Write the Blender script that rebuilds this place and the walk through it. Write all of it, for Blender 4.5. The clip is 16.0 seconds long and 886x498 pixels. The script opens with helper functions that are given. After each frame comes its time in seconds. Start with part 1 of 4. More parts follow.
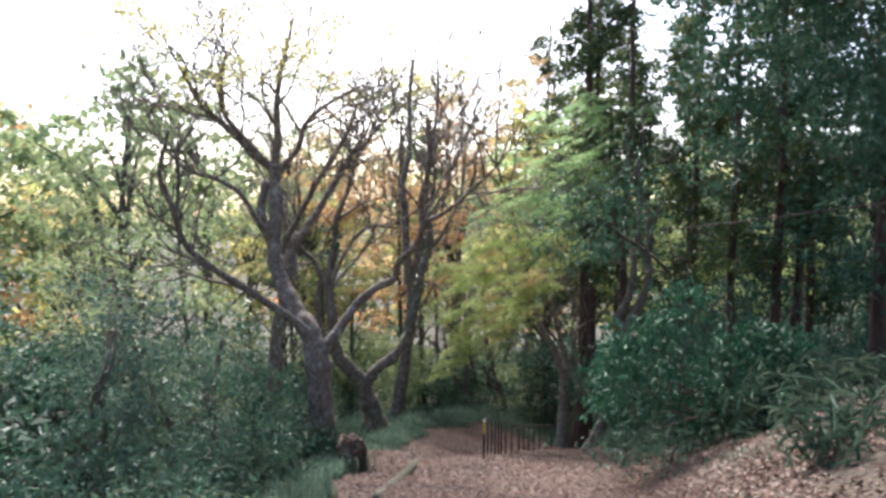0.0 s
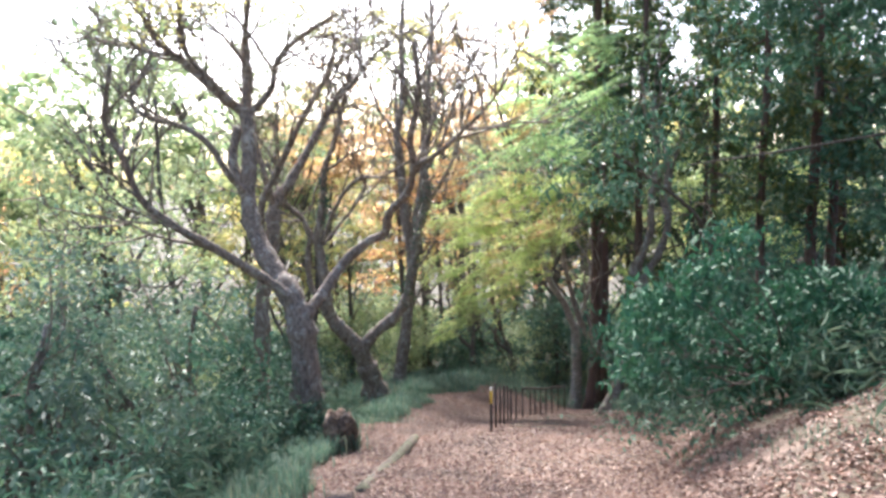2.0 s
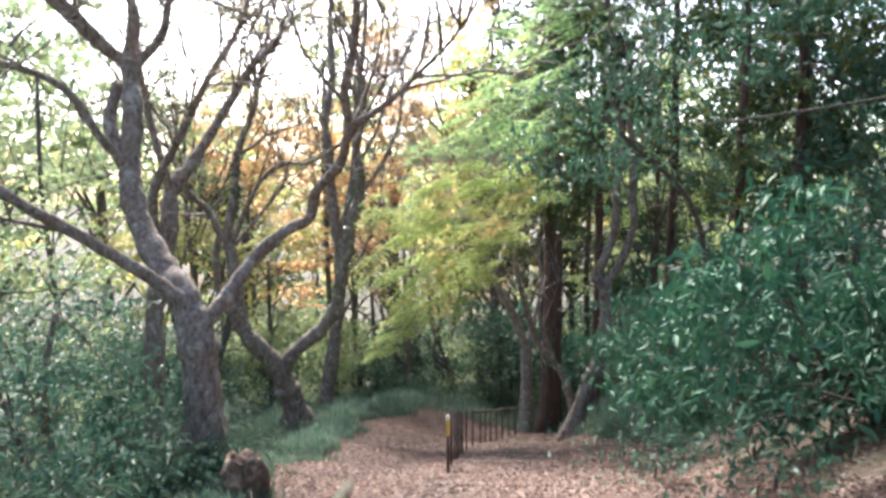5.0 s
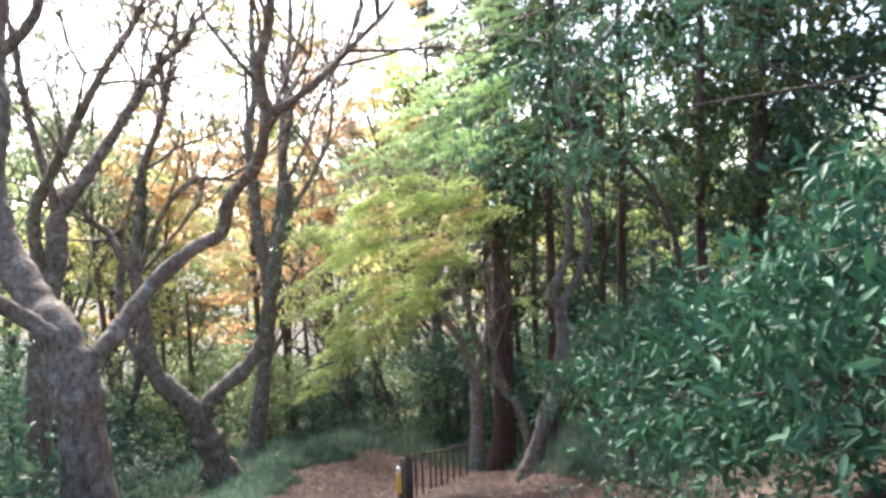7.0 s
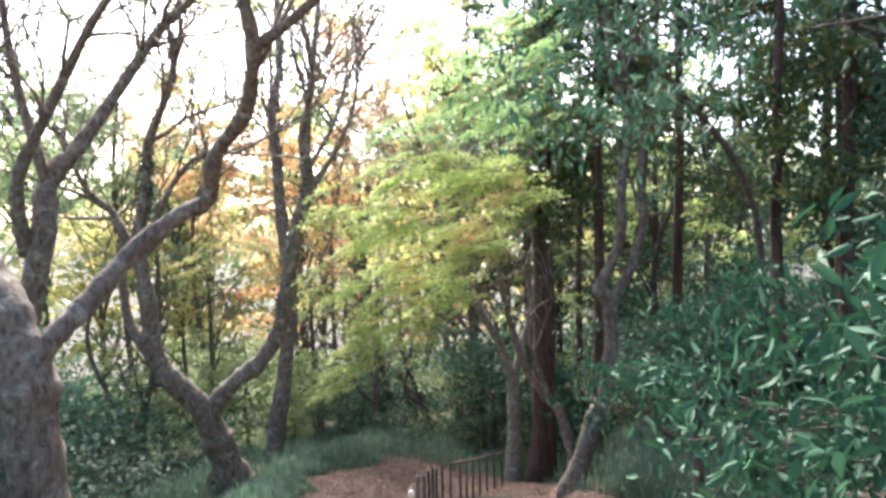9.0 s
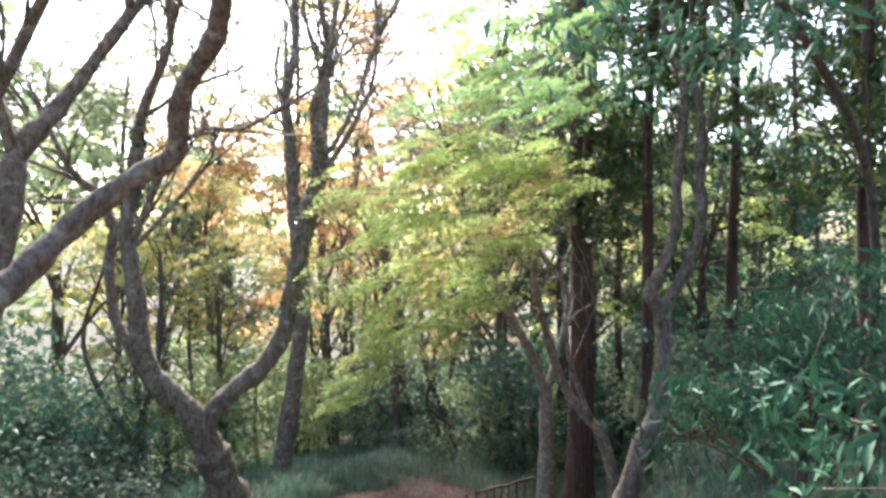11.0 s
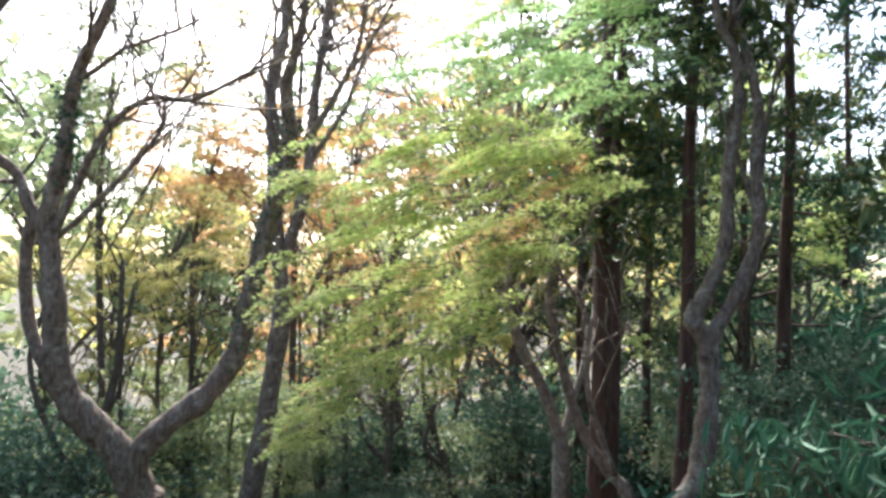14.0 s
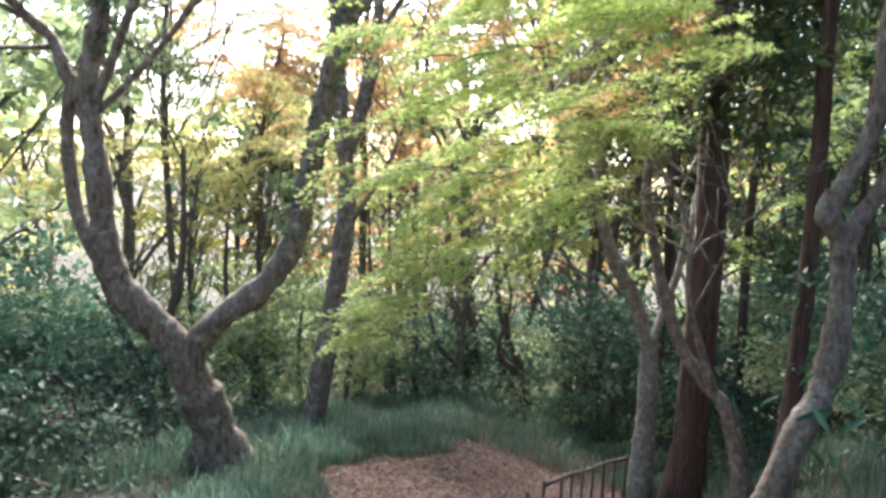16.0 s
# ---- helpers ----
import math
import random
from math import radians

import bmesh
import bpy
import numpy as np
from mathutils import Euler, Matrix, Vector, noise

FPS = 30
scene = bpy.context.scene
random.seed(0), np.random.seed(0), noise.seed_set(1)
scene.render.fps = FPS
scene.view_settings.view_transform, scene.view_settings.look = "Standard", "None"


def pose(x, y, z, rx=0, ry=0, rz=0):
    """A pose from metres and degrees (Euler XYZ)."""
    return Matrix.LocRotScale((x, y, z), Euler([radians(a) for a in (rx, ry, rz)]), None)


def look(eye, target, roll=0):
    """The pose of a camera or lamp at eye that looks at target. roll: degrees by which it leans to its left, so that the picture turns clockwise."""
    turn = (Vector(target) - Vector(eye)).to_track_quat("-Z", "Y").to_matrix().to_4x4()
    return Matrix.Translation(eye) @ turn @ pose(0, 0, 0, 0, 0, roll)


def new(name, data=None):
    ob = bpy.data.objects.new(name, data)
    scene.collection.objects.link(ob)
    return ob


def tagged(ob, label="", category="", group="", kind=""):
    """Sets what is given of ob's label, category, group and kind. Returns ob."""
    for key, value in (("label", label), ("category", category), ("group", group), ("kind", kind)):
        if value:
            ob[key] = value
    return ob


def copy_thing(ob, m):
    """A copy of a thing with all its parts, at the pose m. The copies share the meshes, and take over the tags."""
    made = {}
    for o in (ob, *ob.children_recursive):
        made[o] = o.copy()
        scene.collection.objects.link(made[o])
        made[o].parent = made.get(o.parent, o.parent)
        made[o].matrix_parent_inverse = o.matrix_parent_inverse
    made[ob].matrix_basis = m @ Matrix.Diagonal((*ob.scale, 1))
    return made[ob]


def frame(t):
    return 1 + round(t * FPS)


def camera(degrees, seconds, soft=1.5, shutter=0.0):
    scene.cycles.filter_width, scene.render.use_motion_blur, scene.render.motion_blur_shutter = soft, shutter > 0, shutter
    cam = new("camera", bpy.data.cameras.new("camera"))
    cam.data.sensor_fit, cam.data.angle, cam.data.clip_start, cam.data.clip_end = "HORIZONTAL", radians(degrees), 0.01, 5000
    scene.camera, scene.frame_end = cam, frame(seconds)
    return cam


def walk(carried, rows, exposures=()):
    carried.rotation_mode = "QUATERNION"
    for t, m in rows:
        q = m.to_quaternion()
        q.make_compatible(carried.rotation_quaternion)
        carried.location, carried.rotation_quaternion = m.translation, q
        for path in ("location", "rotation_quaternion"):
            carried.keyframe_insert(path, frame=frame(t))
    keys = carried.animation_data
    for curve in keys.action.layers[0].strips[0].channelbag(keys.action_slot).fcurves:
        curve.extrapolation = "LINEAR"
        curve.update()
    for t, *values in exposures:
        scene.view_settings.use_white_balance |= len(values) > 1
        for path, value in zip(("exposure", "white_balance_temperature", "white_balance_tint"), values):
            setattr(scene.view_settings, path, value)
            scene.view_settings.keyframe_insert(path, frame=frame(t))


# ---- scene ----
cam = camera(65.4, 16.0, soft=3.0)
METRES, EYE, TILT, LEAN, TURN = 11.5, 1.5, -2.5, -0.8, 0.0
ROWS = [
    (0.0, 0.0, 0.0, 0.0, 0.0, 0.0, -0.0),
    (0.5, 0.0093, 0.0361, -0.005, 2.43, -6.24, 0.14),
    (1.0, 0.0108, 0.0626, -0.0099, -0.94, -4.97, 0.3),
    (1.5, 0.0084, 0.0965, -0.0158, -0.93, -6.89, 1.18),
    (2.0, 0.0133, 0.1317, -0.0171, 0.45, -3.34, 1.86),
    (2.5, 0.0082, 0.1628, -0.024, -3.15, -3.18, 2.42),
    (3.0, 0.0136, 0.1996, -0.0262, -4.03, -1.97, 1.98),
    (3.5, 0.0048, 0.234, -0.0361, -4.97, -1.83, 1.52),
    (6.0, -0.0074, 0.4013, -0.0669, -6.35, -2.13, 1.39),
    (6.5, 0.0, 0.4298, -0.0701, -8.84, -0.68, 1.89),
    (7.0, -0.0018, 0.46, -0.0783, -10.98, 0.27, 3.03),
    (7.5, 0.0089, 0.492, -0.0831, -9.77, -0.05, 3.5),
    (8.0, 0.0132, 0.5188, -0.0908, -9.29, -0.32, 3.0),
    (8.5, 0.0169, 0.5477, -0.0948, -9.05, 1.58, 2.97),
    (9.0, 0.0281, 0.5747, -0.0991, -7.58, 0.43, 2.13),
    (11.5, 0.0409, 0.7296, -0.1281, -5.44, 2.49, 1.22),
    (12.0, 0.0438, 0.7579, -0.1333, -6.17, 3.65, 0.57),
    (12.5, 0.0632, 0.782, -0.1375, -5.83, 4.23, 0.0),
    (13.0, 0.071, 0.8065, -0.1427, -4.73, 3.52, 0.59),
    (13.5, 0.0716, 0.8364, -0.1495, -4.58, 4.59, -0.09),
    (14.0, 0.0861, 0.865, -0.1529, -3.8, 4.93, -0.75),
    (14.5, 0.0857, 0.8913, -0.1626, -3.16, 5.36, -1.38),
    (15.0, 0.0883, 0.9154, -0.1657, 0.79, 5.35, -1.42),
    (15.5, 0.0885, 0.9398, -0.1677, 4.25, 0.57, -1.26),
    (16.0, 0.0847, 0.9583, -0.1741, 2.22, -2.67, -1.67),
]
walk(cam, [(t, pose(0, 0, EYE, TILT, LEAN, TURN) @ pose(METRES * x, METRES * y, METRES * z, 90 + pitch, roll, yaw)) for t, x, y, z, yaw, pitch, roll in ROWS],
     exposures=[(0.0, 1.3, 6200, 14), (0.5, 1.6, 6200, 14), (1.0, 2.08, 6200, 14), (3.5, 2.08, 6300, 13), (9.0, 2.18, 6350, 12), (12.0, 2.08, 6300, 11), (14.5, 1.84, 6300, 11), (16.0, 2.2, 6250, 10)])

# ---------------------------------------------------------------- light
world = bpy.data.worlds.new("sky")
scene.world = world
world.use_nodes = True
wt = world.node_tree
sky = wt.nodes.new("ShaderNodeTexSky")
sky.sky_type, sky.sun_disc = "NISHITA", False
sky.sun_elevation, sky.sun_rotation = radians(45), radians(-10)
sky.dust_density, sky.air_density = 3.0, 1.0
wt.links.new(sky.outputs[0], wt.nodes["Background"].inputs[0])
wt.nodes["Background"].inputs[1].default_value = 0.15
sun = new("sun", bpy.data.lights.new("sun", "SUN"))
sun.data.energy, sun.data.angle, sun.data.color = 4.6, radians(16), (1.0, 0.95, 0.87)
sun.matrix_world = look((-1.7, 9.8, 10.0), (0, 0, 0))

# ---------------------------------------------------------------- materials
def material(name):
    m = bpy.data.materials.new(name)
    m.use_nodes = True
    nt = m.node_tree
    return m, nt, nt.nodes["Principled BSDF"]


def node(nt, kind, **values):
    n = nt.nodes.new(kind)
    for key, v in values.items():
        n.inputs[key].default_value = v
    return n


def ramp(nt, source, stops):
    r = nt.nodes.new("ShaderNodeValToRGB")
    el = r.color_ramp.elements
    while len(el) < len(stops):
        el.new(0.5)
    for e, (p, c) in zip(el, stops):
        e.position, e.color = p, (*c, 1)
    nt.links.new(source, r.inputs[0])
    return r.outputs[0]


def leaf_material(name, colours, rough=0.5, through_light=0.4, gloss=0.5):
    m, nt, b = material(name)
    geo = nt.nodes.new("ShaderNodeNewGeometry")
    n = len(colours) - 1
    tint = ramp(nt, geo.outputs["Random Per Island"], [(i / n, c) for i, c in enumerate(colours)])
    co = nt.nodes.new("ShaderNodeTexCoord")
    tone = node(nt, "ShaderNodeTexNoise", Scale=0.9, Detail=3.0)
    nt.links.new(co.outputs["Object"], tone.inputs["Vector"])
    hsv = node(nt, "ShaderNodeHueSaturation")
    val = node(nt, "ShaderNodeMapRange")
    for i, v in ((1, 0.3), (2, 0.7), (3, 0.7), (4, 1.3)):
        val.inputs[i].default_value = v
    nt.links.new(tone.outputs[0], val.inputs[0])
    nt.links.new(val.outputs[0], hsv.inputs["Value"])
    nt.links.new(tint, hsv.inputs["Color"])
    nt.links.new(hsv.outputs[0], b.inputs["Base Color"])
    b.inputs["Roughness"].default_value = rough
    b.inputs["Specular IOR Level"].default_value = gloss
    tr = nt.nodes.new("ShaderNodeBsdfTranslucent")
    nt.links.new(hsv.outputs[0], tr.inputs[0])
    mix = node(nt, "ShaderNodeMixShader", Fac=through_light)
    nt.links.new(b.outputs[0], mix.inputs[1])
    nt.links.new(tr.outputs[0], mix.inputs[2])
    nt.links.new(mix.outputs[0], nt.nodes["Material Output"].inputs[0])
    return m


def bark_material(name, dark, mid, pale, stretch, patch=0.6, depth=0.5):
    m, nt, b = material(name)
    co = nt.nodes.new("ShaderNodeTexCoord")
    mp = nt.nodes.new("ShaderNodeMapping")
    mp.inputs["Scale"].default_value = (1, 1, stretch)
    nt.links.new(co.outputs["Object"], mp.inputs[0])
    grain = node(nt, "ShaderNodeTexNoise", Scale=22.0, Detail=6.0, Roughness=0.65)
    nt.links.new(mp.outputs[0], grain.inputs["Vector"])
    base = ramp(nt, grain.outputs[0], [(0.32, dark), (0.62, mid)])
    big = node(nt, "ShaderNodeTexNoise", Scale=6.0, Detail=5.0, Roughness=0.7)
    nt.links.new(co.outputs["Object"], big.inputs["Vector"])
    mask = ramp(nt, big.outputs[0], [(patch - 0.06, (0, 0, 0)), (patch + 0.08, (1, 1, 1))])
    mix = nt.nodes.new("ShaderNodeMixRGB")
    nt.links.new(mask, mix.inputs[0])
    nt.links.new(base, mix.inputs[1])
    crust = node(nt, "ShaderNodeTexNoise", Scale=16.0, Detail=4.0, Roughness=0.6)
    nt.links.new(co.outputs["Object"], crust.inputs["Vector"])
    nt.links.new(ramp(nt, crust.outputs[0], [(0.36, tuple(v * 0.5 for v in pale)), (0.58, pale)]), mix.inputs[2])
    nt.links.new(mix.outputs[0], b.inputs["Base Color"])
    b.inputs["Roughness"].default_value = 0.9
    bump = node(nt, "ShaderNodeBump", Strength=depth, Distance=0.03)
    nt.links.new(grain.outputs[0], bump.inputs["Height"])
    nt.links.new(bump.outputs[0], b.inputs["Normal"])
    return m


BARK = bark_material("grey_bark", (0.055, 0.042, 0.033), (0.24, 0.185, 0.15), (0.37, 0.345, 0.3), 0.35, 0.57, 0.8)
BARK_PALE = bark_material("pale_bark", (0.1, 0.088, 0.075), (0.28, 0.25, 0.22), (0.42, 0.41, 0.36), 0.5, 0.55, 0.4)
BARK_DARK = bark_material("dark_bark", (0.035, 0.028, 0.024), (0.14, 0.11, 0.09), (0.22, 0.2, 0.17), 0.35, 0.62)
CEDAR = bark_material("cedar_bark", (0.03, 0.018, 0.015), (0.125, 0.07, 0.055), (0.15, 0.11, 0.09), 0.06, 0.6, 0.9)
WOOD = bark_material("weathered_log", (0.025, 0.02, 0.015), (0.085, 0.066, 0.045), (0.075, 0.08, 0.04), 0.3, 0.52)
ROT = bark_material("rotten_wood", (0.02, 0.014, 0.01), (0.15, 0.095, 0.065), (0.34, 0.25, 0.19), 0.5, 0.54, 1.0)
POST = bark_material("stained_post", (0.03, 0.022, 0.018), (0.09, 0.065, 0.05), (0.12, 0.1, 0.08), 0.2, 0.7)
MAPLE = leaf_material("maple_leaf", [(0.34, 0.52, 0.16), (0.46, 0.6, 0.2), (0.56, 0.6, 0.25), (0.4, 0.55, 0.19), (0.62, 0.52, 0.24)], 0.5, 0.6, 0.3)
MAPLE_GREEN = leaf_material("green_maple_leaf", [(0.26, 0.48, 0.2), (0.36, 0.55, 0.24), (0.44, 0.57, 0.27), (0.3, 0.5, 0.22), (0.5, 0.52, 0.26)], 0.5, 0.6, 0.3)
ORANGE_LEAF = leaf_material("orange_leaf", [(0.7, 0.34, 0.15), (0.74, 0.44, 0.2), (0.72, 0.52, 0.24), (0.72, 0.39, 0.2)], 0.5, 0.58, 0.3)
PEACH_LEAF = leaf_material("peach_leaf", [(0.63, 0.36, 0.2), (0.65, 0.45, 0.22), (0.57, 0.45, 0.19), (0.61, 0.31, 0.21)], 0.5, 0.48, 0.3)
YELLOW_LEAF = leaf_material("yellow_leaf", [(0.58, 0.52, 0.19), (0.47, 0.51, 0.18), (0.62, 0.48, 0.2), (0.4, 0.46, 0.17)], 0.5, 0.58, 0.3)
PALE_LEAF = leaf_material("pale_green_leaf", [(0.19, 0.28, 0.14), (0.27, 0.34, 0.16), (0.36, 0.38, 0.19), (0.15, 0.24, 0.14)], 0.5, 0.45)
EVERGREEN = leaf_material("evergreen_leaf", [(0.035, 0.095, 0.06), (0.055, 0.13, 0.08), (0.09, 0.17, 0.115), (0.045, 0.11, 0.055)], 0.55, 0.25, 0.3)
NEEDLE = leaf_material("cedar_needle", [(0.025, 0.06, 0.03), (0.045, 0.09, 0.04), (0.08, 0.12, 0.04), (0.16, 0.15, 0.04)], 0.5, 0.3)
SHRUB_LEAF = leaf_material("glossy_shrub_leaf", [(0.024, 0.082, 0.046), (0.034, 0.108, 0.06), (0.056, 0.145, 0.085), (0.026, 0.088, 0.042)], 0.6, 0.2, 0.25)
BUSH_LEAF = leaf_material("bush_leaf", [(0.038, 0.09, 0.06), (0.055, 0.125, 0.08), (0.1, 0.185, 0.12), (0.085, 0.135, 0.075)], 0.55, 0.35)
GREY_LEAF = leaf_material("grey_green_leaf", [(0.06, 0.12, 0.08), (0.1, 0.17, 0.115), (0.15, 0.21, 0.15), (0.14, 0.19, 0.1)], 0.55, 0.35)
GRASS = leaf_material("grass_blade", [(0.055, 0.12, 0.08), (0.095, 0.175, 0.12), (0.14, 0.21, 0.15), (0.2, 0.21, 0.14)], 0.5, 0.35)
SASA = leaf_material("bamboo_grass_leaf", [(0.04, 0.085, 0.055), (0.06, 0.115, 0.075), (0.095, 0.145, 0.1), (0.13, 0.15, 0.1)], 0.65, 0.3, 0.3)
DEAD_LEAF = leaf_material("fallen_leaf", [(0.075, 0.04, 0.03), (0.14, 0.075, 0.053), (0.2, 0.115, 0.083), (0.115, 0.056, 0.04), (0.28, 0.195, 0.145), (0.19, 0.09, 0.056)], 0.6, 0.1)
IVY = leaf_material("ivy_leaf", [(0.025, 0.07, 0.035), (0.04, 0.1, 0.05)], 0.35, 0.15)


def plain_material(name, colour, rough=0.5):
    m, nt, b = material(name)
    n = node(nt, "ShaderNodeTexNoise", Scale=40.0, Detail=4.0)
    c = ramp(nt, n.outputs[0], [(0.3, tuple(v * 0.7 for v in colour)), (0.7, colour)])
    nt.links.new(c, b.inputs["Base Color"])
    b.inputs["Roughness"].default_value = rough
    return m


YELLOW_PAINT = plain_material("yellow_paint", (0.62, 0.42, 0.04))
WHITE_PAINT = plain_material("white_paint", (0.75, 0.74, 0.7))

m, nt, b = material("leafy_soil")
co = nt.nodes.new("ShaderNodeTexCoord")
vor = node(nt, "ShaderNodeTexVoronoi", Scale=24.0)
nt.links.new(co.outputs["Object"], vor.inputs["Vector"])
flecks = ramp(nt, vor.outputs["Color"], [(0.0, (0.05, 0.03, 0.025)), (0.4, (0.12, 0.075, 0.06)), (0.7, (0.18, 0.12, 0.095)), (1.0, (0.25, 0.18, 0.145))])
low = node(nt, "ShaderNodeTexNoise", Scale=1.2, Detail=6.0, Roughness=0.7)
nt.links.new(co.outputs["Object"], low.inputs["Vector"])
mask = ramp(nt, low.outputs[0], [(0.5, (0, 0, 0)), (0.68, (1, 1, 1))])
mx = nt.nodes.new("ShaderNodeMixRGB")
nt.links.new(mask, mx.inputs[0])
nt.links.new(flecks, mx.inputs[1])
mx.inputs[2].default_value = (0.075, 0.06, 0.045, 1)
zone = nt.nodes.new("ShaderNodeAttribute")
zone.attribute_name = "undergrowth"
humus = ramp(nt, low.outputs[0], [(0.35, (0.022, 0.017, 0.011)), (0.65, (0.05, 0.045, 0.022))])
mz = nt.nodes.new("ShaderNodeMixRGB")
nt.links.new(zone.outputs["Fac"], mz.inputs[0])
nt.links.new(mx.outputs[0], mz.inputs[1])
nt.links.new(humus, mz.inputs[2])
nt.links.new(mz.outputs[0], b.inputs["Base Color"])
b.inputs["Roughness"].default_value = 0.95
bp = node(nt, "ShaderNodeBump", Strength=0.6, Distance=0.03)
nt.links.new(vor.outputs["Distance"], bp.inputs["Height"])
nt.links.new(bp.outputs[0], b.inputs["Normal"])
SOIL = m

# ---------------------------------------------------------------- ground
rng = np.random.default_rng(7)


def smooth(v, a, b):
    k = np.clip((v - a) / (b - a), 0, 1)
    return k * k * (3 - 2 * k)


def left_edge(y):
    """Where the leaf-covered path ends and the grass begins."""
    return -1.45 + 0.85 * smooth(y, 11, 17) + 1.7 * smooth(y, 17.5, 22)


def right_edge(y):
    """The foot of the bank on the other side."""
    return 1.3 + 2.3 * smooth(y, 4.5, 13)


def line_x(y):
    """The line of the railing beside the steps."""
    y = np.asarray(y, float)
    return 0.74 + 0.17 * (y - 11.6) + 0.042 * np.maximum(y - 15, 0) ** 2


def ground(x, y):
    x, y = np.asarray(x, float), np.asarray(y, float)
    yy = np.where(y < 40, y, 40 + 12 * (1 - np.exp(-(y - 40) / 12)))
    yy = np.where(yy < -12, -12 + 0 * yy, yy)
    z = -0.228 * yy
    over = np.maximum(left_edge(y) - 0.5 - x, 0)
    z = z - 2.6 * (1 - np.exp(-over * 0.38 / 2.6)) * smooth(y, -4, 3) * (1 - 0.7 * smooth(y, 14, 20))
    up = np.maximum(x - right_edge(y), 0)
    z = z + (2.2 - 1.0 * smooth(y, 9, 16)) * (1 - np.exp(-up * (0.7 - 0.35 * smooth(y, 8, 14)) / 2.0))
    run = np.clip(y, 12.5, 22.5)
    lx = line_x(run)
    cut = smooth(x, lx - 3.4, lx + 0.3) * (1 - smooth(x, lx + 1.5, lx + 3.2)) * (1 - smooth(y, 23, 27))
    z = z - (0.085 * (run - 12.5) + 0.08 * smooth(run, 12.5, 14)) * cut
    z = z + 0.05 * np.sin(1.7 * x + 0.6 * y) * np.sin(1.3 * y - 0.8 * x) + 0.02 * np.sin(5.1 * x) * np.sin(4.3 * y + 1)
    return z


def steps(lo, hi, fine_lo, fine_hi, fine, growth=1.22):
    a = list(np.arange(fine_lo, fine_hi + fine, fine))
    d = fine
    while a[-1] < hi:
        d *= growth
        a.append(a[-1] + d)
    d = fine
    while a[0] > lo:
        d *= growth
        a.insert(0, a[0] - d)
    return np.array(a)


def mesh_of(name, verts, faces, mat, shade=True):
    """A mesh from arrays of corners and of equal-sided faces."""
    me = bpy.data.meshes.new(name)
    verts, faces = np.asarray(verts, np.float32), np.asarray(faces, np.int32)
    k = faces.shape[1]
    me.vertices.add(len(verts))
    me.vertices.foreach_set("co", verts.ravel())
    me.loops.add(faces.size)
    me.loops.foreach_set("vertex_index", faces.ravel())
    me.polygons.add(len(faces))
    me.polygons.foreach_set("loop_start", np.arange(0, faces.size, k, dtype=np.int32))
    me.polygons.foreach_set("use_smooth", np.full(len(faces), shade))
    me.materials.append(mat)
    me.update(calc_edges=True)
    return me


gx, gy = steps(-900, 900, -9, 9, 0.12), steps(-900, 1500, -3, 27, 0.14)
X, Y = np.meshgrid(gx, gy)
n = len(gx)
quad = (np.arange(len(gy) - 1)[:, None] * n + np.arange(n - 1)[None, :]).ravel()
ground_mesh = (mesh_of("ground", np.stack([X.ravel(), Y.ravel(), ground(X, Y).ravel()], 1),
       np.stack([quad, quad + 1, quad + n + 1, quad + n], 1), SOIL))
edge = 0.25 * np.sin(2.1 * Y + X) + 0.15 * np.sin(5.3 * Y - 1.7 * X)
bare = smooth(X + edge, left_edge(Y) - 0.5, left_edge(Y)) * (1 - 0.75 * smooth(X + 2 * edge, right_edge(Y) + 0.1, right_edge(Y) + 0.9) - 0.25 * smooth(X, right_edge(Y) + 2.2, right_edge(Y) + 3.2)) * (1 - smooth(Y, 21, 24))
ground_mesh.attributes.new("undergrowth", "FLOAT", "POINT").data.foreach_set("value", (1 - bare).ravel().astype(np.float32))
tagged(new("ground", ground_mesh), "sloping woodland soil under brown fallen leaves", "ground", kind="structure")


# ---------------------------------------------------------------- makers
def thing(name, place, label, category, group=""):
    ob = new(name)
    ob.location = place
    ob.empty_display_size = 0.1
    return tagged(ob, label, category, group)


def add(name, me, parent, label="", kind=""):
    """A mesh in world places as a part of a thing."""
    ob = new(name, me)
    ob.parent = parent
    base = parent.location if parent.parent is None else parent.location + parent.parent.location
    ob.data.transform(Matrix.Translation(-base))
    return tagged(ob, label, kind=kind)


def spline(points, per=5):
    p = np.asarray(points, float)
    p = np.vstack([2 * p[0] - p[1], p, 2 * p[-1] - p[-2]])
    out = []
    for i in range(1, len(p) - 2):
        for s in np.linspace(0, 1, per, endpoint=False):
            a, b_, c, d = p[i - 1:i + 3]
            out.append(0.5 * (2 * b_ + (c - a) * s + (2 * a - 5 * b_ + 4 * c - d) * s * s + (3 * b_ - a - 3 * c + d) * s ** 3))
    out.append(p[-2])
    return np.array(out)


